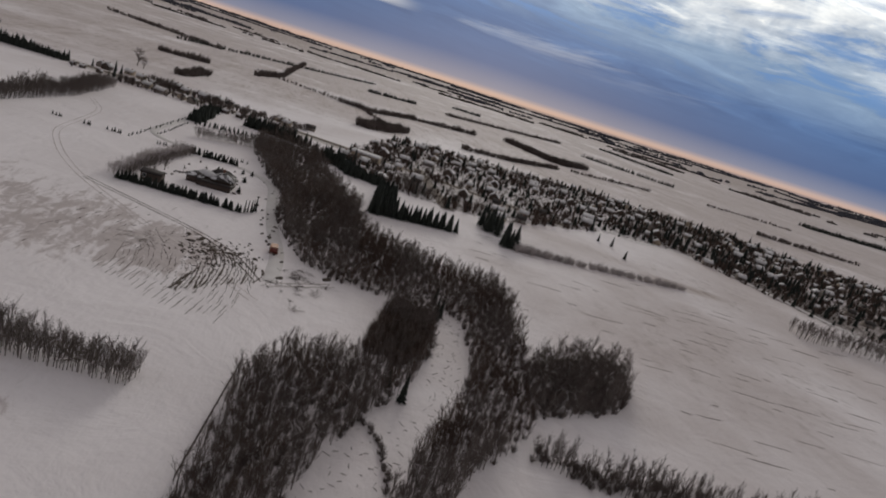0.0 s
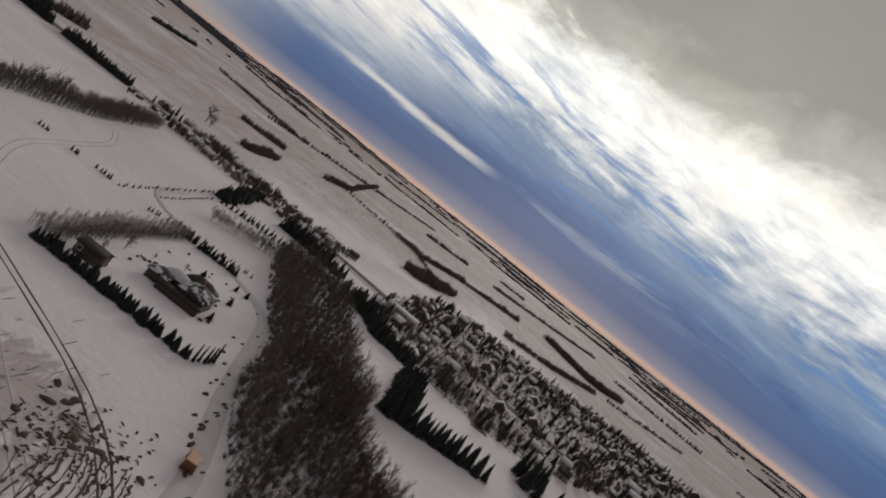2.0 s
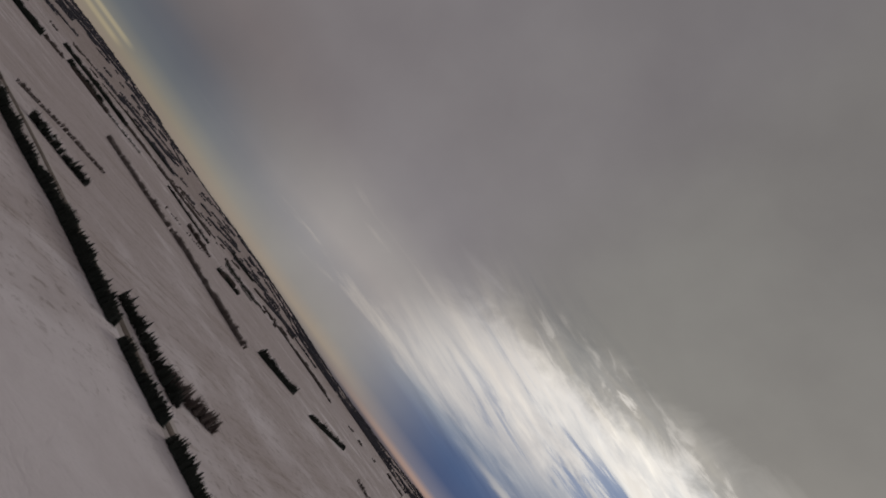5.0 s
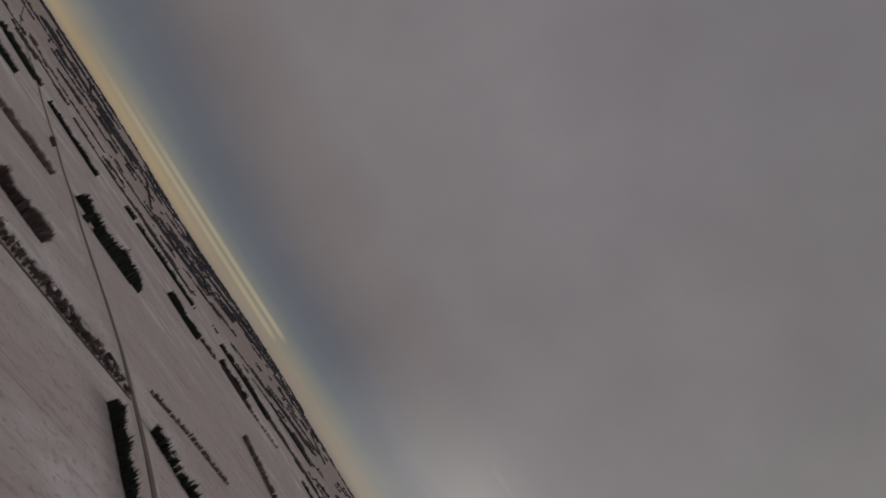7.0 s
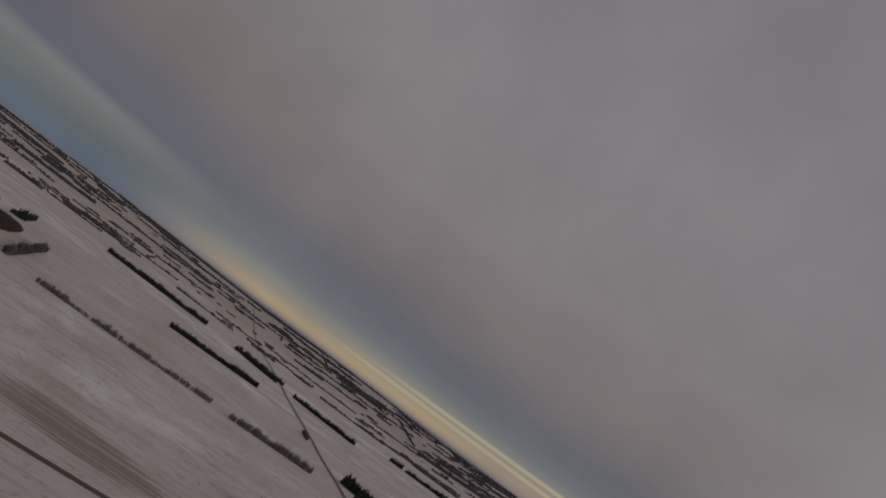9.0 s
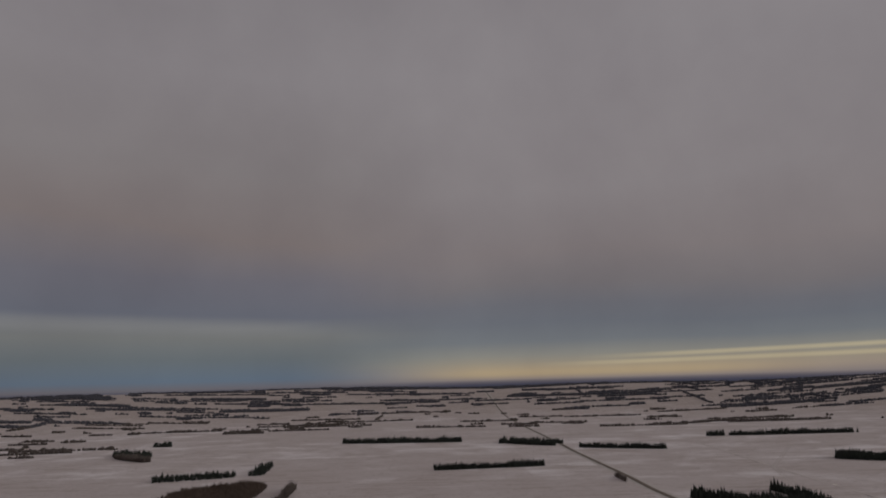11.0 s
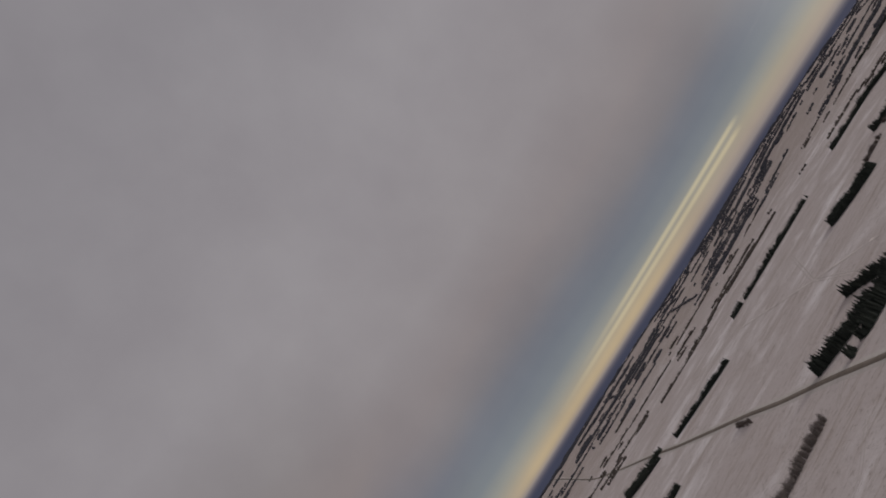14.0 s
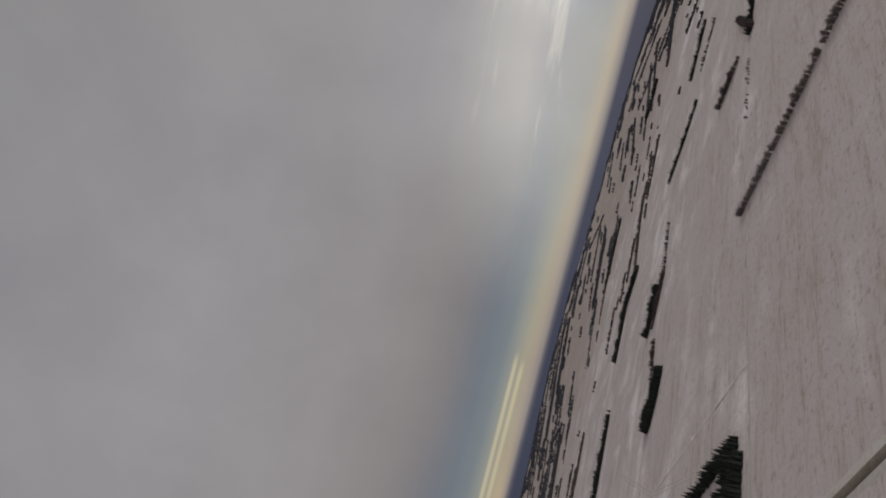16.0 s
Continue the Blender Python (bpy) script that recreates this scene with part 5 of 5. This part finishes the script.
# the digging: broken curved ridges of soil, heaps and dark cart tracks
def ridges():
    rng = np.random.default_rng(91)
    s = Soup()
    guide = np.array([[[-47.6, 120.0], [-47.6, 124.1], [-47.9, 128.7]], [[-46.4, 120.6], [-47.1, 126.7], [-48.6, 134.0]], [[-44.0, 124.3], [-47.1, 136.8], [-49.1, 144.7]], [[-42.1, 127.3], [-44.6, 140.6], [-47.5, 147.5]], [[-39.8, 131.2], [-41.4, 139.7], [-45.5, 149.0]], [[-38.2, 133.7], [-40.1, 142.6], [-43.5, 151.5]], [[-36.3, 135.8], [-36.7, 141.2], [-38.1, 145.6]]])
    for k in range(21):
        f = k / 20 * (len(guide) - 1)
        i = min(int(f), len(guide) - 2)
        a, c, b = guide[i] + (guide[i + 1] - guide[i]) * (f - i) + rng.normal(0, 0.25, (3, 2))
        c = 2 * c - (a + b) / 2
        t = 0.0
        while t < 1:
            e = min(1.0, t + rng.uniform(0.25, 0.9))
            pts = []
            for u in np.linspace(t, e, 9):
                p = a * (1 - u) ** 2 + 2 * c * u * (1 - u) + b * u * u
                pts.append((p[0] + rng.normal(0, 0.10), p[1] + rng.normal(0, 0.10), 0.02))
            w = rng.uniform(0.06, 0.17)
            s.tube(pts, [w * rng.uniform(0.5, 1.7) for _ in range(9)], 5)
            t = e + rng.uniform(0.01, 0.06)
    for _ in range(230):
        x, y = rng.normal(-49, 4.5), rng.normal(147, 5.5)
        h, q = rng.uniform(0.05, 0.25), rng.uniform(0, 6.28)
        L = rng.uniform(0.1, 0.7)
        s.tube([(x, y, 0), (x + L * math.cos(q), y + L * math.sin(q), h * 0.5), (x + 2 * L * math.cos(q), y + 2 * L * math.sin(q), 0)], [0.03, h, 0.03], 5)
    tagged(new("soil_ridges", s.mesh("soil_ridges", M_SOIL)), "curved broken ridges of dark soil in the snow", "soil", kind="stuff")
    s = Soup()
    for k in range(30):
        x, y = -35.0 - 0.95 * k + rng.normal(0, 0.25), 113.0 + 0.35 * max(0, k - 8) + rng.uniform(-2, 3)
        end = y + rng.uniform(14, 26)
        while y < end:
            L = rng.uniform(3.0, 9.0)
            bow = -0.004 * (y + L - 113) ** 2
            pts = [(x + bow * f + rng.normal(0, 0.07) - 0.03 * L * f, y + L * f, 0.02) for f in np.linspace(0, 1, 6)]
            s.tube(pts, [0.02] + [rng.uniform(0.03, 0.06) for _ in range(4)] + [0.02], 5)
            y += L + rng.uniform(0.3, 2.2)
    for _ in range(70):
        x, y = rng.normal(-68, 9), rng.normal(141, 10)
        L = rng.uniform(1.0, 5.0)
        d = np.array([-0.05 + rng.normal(0, 0.05), 1.0]) * L
        s.tube([(x, y, 0.0), (x + d[0] / 2, y + d[1] / 2, 0.03), (x + d[0], y + d[1], 0.0)], [0.01, rng.uniform(0.04, 0.09), 0.01], 4)
    tagged(new("soil_streaks", s.mesh("soil_streaks", M_SOIL)), "dark furrows of bare soil on the wind-swept slope", "soil", kind="stuff")
    s = Soup()
    for _ in range(150):
        x, y = rng.uniform(8, 210), rng.uniform(120, 262)
        if x < 55 and y < 175:
            continue
        L, lean = rng.uniform(2, 13), rng.normal(0.06, 0.06)
        pts = [(x + L * f, y + lean * L * f + rng.normal(0, 0.12), 0.0) for f in np.linspace(0, 1, 6)]
        s.tube(pts, [0.01] + [rng.uniform(0.04, 0.11) for _ in range(4)] + [0.01], 4)
    tagged(new("soil_streaks", s.mesh("soil_streaks", M_GRAVEL)), "thin streaks of bare earth in the white field", "soil", kind="stuff")


ridges()


def lump(seed, r, h, mat, name, label, x, y, cat="heap", group="", long=1.0, turn=0):
    rng = np.random.default_rng(seed)
    s = Soup()
    n, rings = 9, []
    a = np.arange(n) * 2 * np.pi / n
    for k, (q, z) in enumerate(((1.0, -0.1), (0.86, 0.4), (0.5, 0.85))):
        rr = r * q * rng.uniform(0.75, 1.25, n)
        rings.append(np.column_stack([np.cos(a) * rr * long, np.sin(a) * rr, np.full(n, h * z) + rng.uniform(-0.1, 0.1, n) * h * (k > 0)]))
    V = np.concatenate(rings + [[[0, 0, h]]])
    s.add(V, tri=[(2 * n + j, 2 * n + (j + 1) % n, 3 * n) for j in range(n)], quad=[(i * n + j, i * n + (j + 1) % n, (i + 1) * n + (j + 1) % n, (i + 1) * n + j) for i in range(2) for j in range(n)])
    ob = tagged(new(name, s.mesh(name, mat)), label, cat, group)
    ob.matrix_basis = pose(x, y, 0, 0, 0, turn)
    return ob


rng = np.random.default_rng(55)
for k in range(26):
    x, y = -50 + rng.normal(0, 4.2), 149 + rng.normal(0, 3.4)
    lump(700 + k, rng.uniform(0.3, 0.8), rng.uniform(0.15, 0.4), M_SOIL, "dirt_mound", "small heap of dark dug soil in snow", x, y, "heap", "soil heaps", rng.uniform(1, 1.9), rng.uniform(0, 180))
for k, (x, y, r) in enumerate(((-24, 153, 1.5), (-33, 144, 1.2), (-61, 210, 0.6), (-58, 200, 1.0), (-50, 181, 0.8), (-47, 173, 0.6), (-45, 172, 0.6), (-36, 155, 0.7), (-46, 182, 0.6), (-55, 196, 0.6), (-52, 188, 0.5))):
    lump(740 + k, r * 0.6, 0.35, M_SOIL, "dirt_mound", "dark earth heap beside the farm lane", x, y, "heap", "lane heaps", 1.8, 70)
# brush heaps between the digging and the wood
for k in range(30):
    V, F = bush(900 + k, rng.uniform(0.6, 1.3), 2.2, 26)
    ob = tagged(new("dead_shrub", mesh_of("dead_shrub", V * [1, 1, 0.55], F, [M_TWIG])), "tangled dark dead shrub lying on the snow", "shrub", "dead shrubs by the slope")
    ob.matrix_basis = pose(-29 + rng.normal(0, 2.6), 143 + rng.normal(0, 5.0), 0, 0, 0, rng.uniform(0, 360)) @ Matrix.Diagonal((rng.uniform(0.8, 2.0), 1, 1, 1))
# clutter of the yard and along the lane
for k in range(26):
    lump(830 + k, rng.uniform(0.2, 0.5), rng.uniform(0.2, 0.6), M_TWIG_RED, "shrub", "small leafless yard bush ringed by snow", rng.uniform(-92, -64), rng.uniform(203, 238), "shrub", "yard bushes", rng.uniform(1, 1.8), rng.uniform(0, 180))
for k in range(22):
    f = k / 21
    lump(860 + k, rng.uniform(0.25, 0.5), rng.uniform(0.15, 0.4), M_SOIL, "dirt_mound", "dark ridge of dirt pushed up beside the lane", -61 + 21 * f + rng.normal(0, 1.6), 224 - 66 * f + rng.normal(0, 1.0), "heap", "lane ridges", rng.uniform(1.5, 3.5), 100 + rng.normal(0, 15))
# garden bed with low dark plants
for k in range(16):
    f = k / 15
    lump(760 + k, rng.uniform(0.25, 0.5), rng.uniform(0.3, 0.6), M_TWIG, "shrub", "low dark garden shrub poking out of snow", -89 + 8.5 * f + rng.normal(0, 0.4), 209 + 10 * f + rng.normal(0, 0.5), "shrub", "garden shrubs")


def marks(line, off, width, name, label, mat, seed):
    a = np.array(line, float)
    d = np.gradient(a, axis=0)
    d /= np.linalg.norm(d, axis=1)[:, None]
    p = a + np.stack([-d[:, 1], d[:, 0]], 1) * off
    ribbon(name, [tuple(q) for q in p], width, mat, label, "track", 0.015, 0.01, wob=0.12, seed=seed)


for off in (-0.9, 0.9):
    marks([(-165, 290), (-149, 271), (-141, 245), (-133, 215), (-116, 192), (-99, 174), (-80, 160), (-60, 146), (-45, 136), (-33, 127)], off, 0.2, "wheel_track", "worn wheel rut pressed into the snow", M_FAINT, 3)
    marks([(-97, 174), (-72, 164), (-61, 160), (-50, 154), (-41, 146), (-36, 138)], off * 0.8, 0.35, "wheel_track", "dark wheel rut crossing the digging", M_SOIL, 4)
    marks([(-22, 150), (-26, 143), (-34, 138)], off, 0.4, "wheel_track", "dark wheel rut near the wood", M_TRACK, 7)
    marks([(-940, 40), (-900, 75), (-870, 130), (-880, 190), (-930, 235)], off * 2, 1.1, "wheel_track", "faint tractor track looping over the field", M_FAINT, 8)
    marks([(-1000, 240), (-1180, 400), (-1390, 420), (-1700, 520)], off * 2.5, 1.6, "wheel_track", "faint tractor track across the fields", M_FAINT, 9)
    marks([(-640, 20), (-680, 80), (-700, 150), (-760, 190)], off * 2, 1.0, "wheel_track", "faint tractor track over the stubble", M_FAINT, 10)


# sticks and stumps in the creek clearing
def litter():
    rng = np.random.default_rng(8)
    s = Soup()
    P = fill([(4, 98), (-3, 97), (-7, 84), (-8, 60), (2, 76), (8, 100), (11, 113), (11, 148), (5, 152)], 2.2, 9)
    for x, y in P:
        a, L = rng.uniform(0, 6.28), rng.uniform(0.3, 1.3)
        s.tube([(x, y, 0.02), (x + math.cos(a) * L, y + math.sin(a) * L, rng.uniform(0.05, 0.5))], [0.05, 0.03], 4)
    tagged(new("fallen_branches", s.mesh("fallen_branches", M_BARK)), "fallen sticks and stumps on the creek ice", "branches", kind="stuff")
    V = along([(-4, 95), (-1, 90), (1.5, 84), (3, 78)], 0.7, 1.2, 10, 1)
    wood("low_brush", BUSH, V, M_TWIG, "low leafless brush across the clearing", "shrubs", 11, 0.3, 0.6)


litter()


def rail_fence(line, label):
    t = thing("fence", label, "fence")
    pts = []
    for (x0, y0), (x1, y1) in zip(line, line[1:]):
        n = max(1, int(math.hypot(x1 - x0, y1 - y0) / 2.4))
        pts += [(x0 + (x1 - x0) * i / n, y0 + (y1 - y0) * i / n) for i in range(n)]
    pts.append(line[-1])
    for x, y in pts:
        part("post", Soup().tube([(x, y, -0.2), (x, y, 0.7), (x, y, 1.15)], [0.08, 0.075, 0.06], 5).mesh("post", M_BARK), t)
    for z in (0.45, 0.95):
        part("rail", Soup().tube([(x, y + 0.08, z) for x, y in pts], [0.06] * len(pts), 4).mesh("rail", M_SOIL), t)


rail_fence([(-21.5, 68), (-23.5, 84), (-25.3, 99), (-20, 109), (-9, 118)], "dark wooden rail fence along the wood's edge")
rail_fence([(-46, 184), (-43, 178), (-40, 181)], "short dark rail fence by the wood")
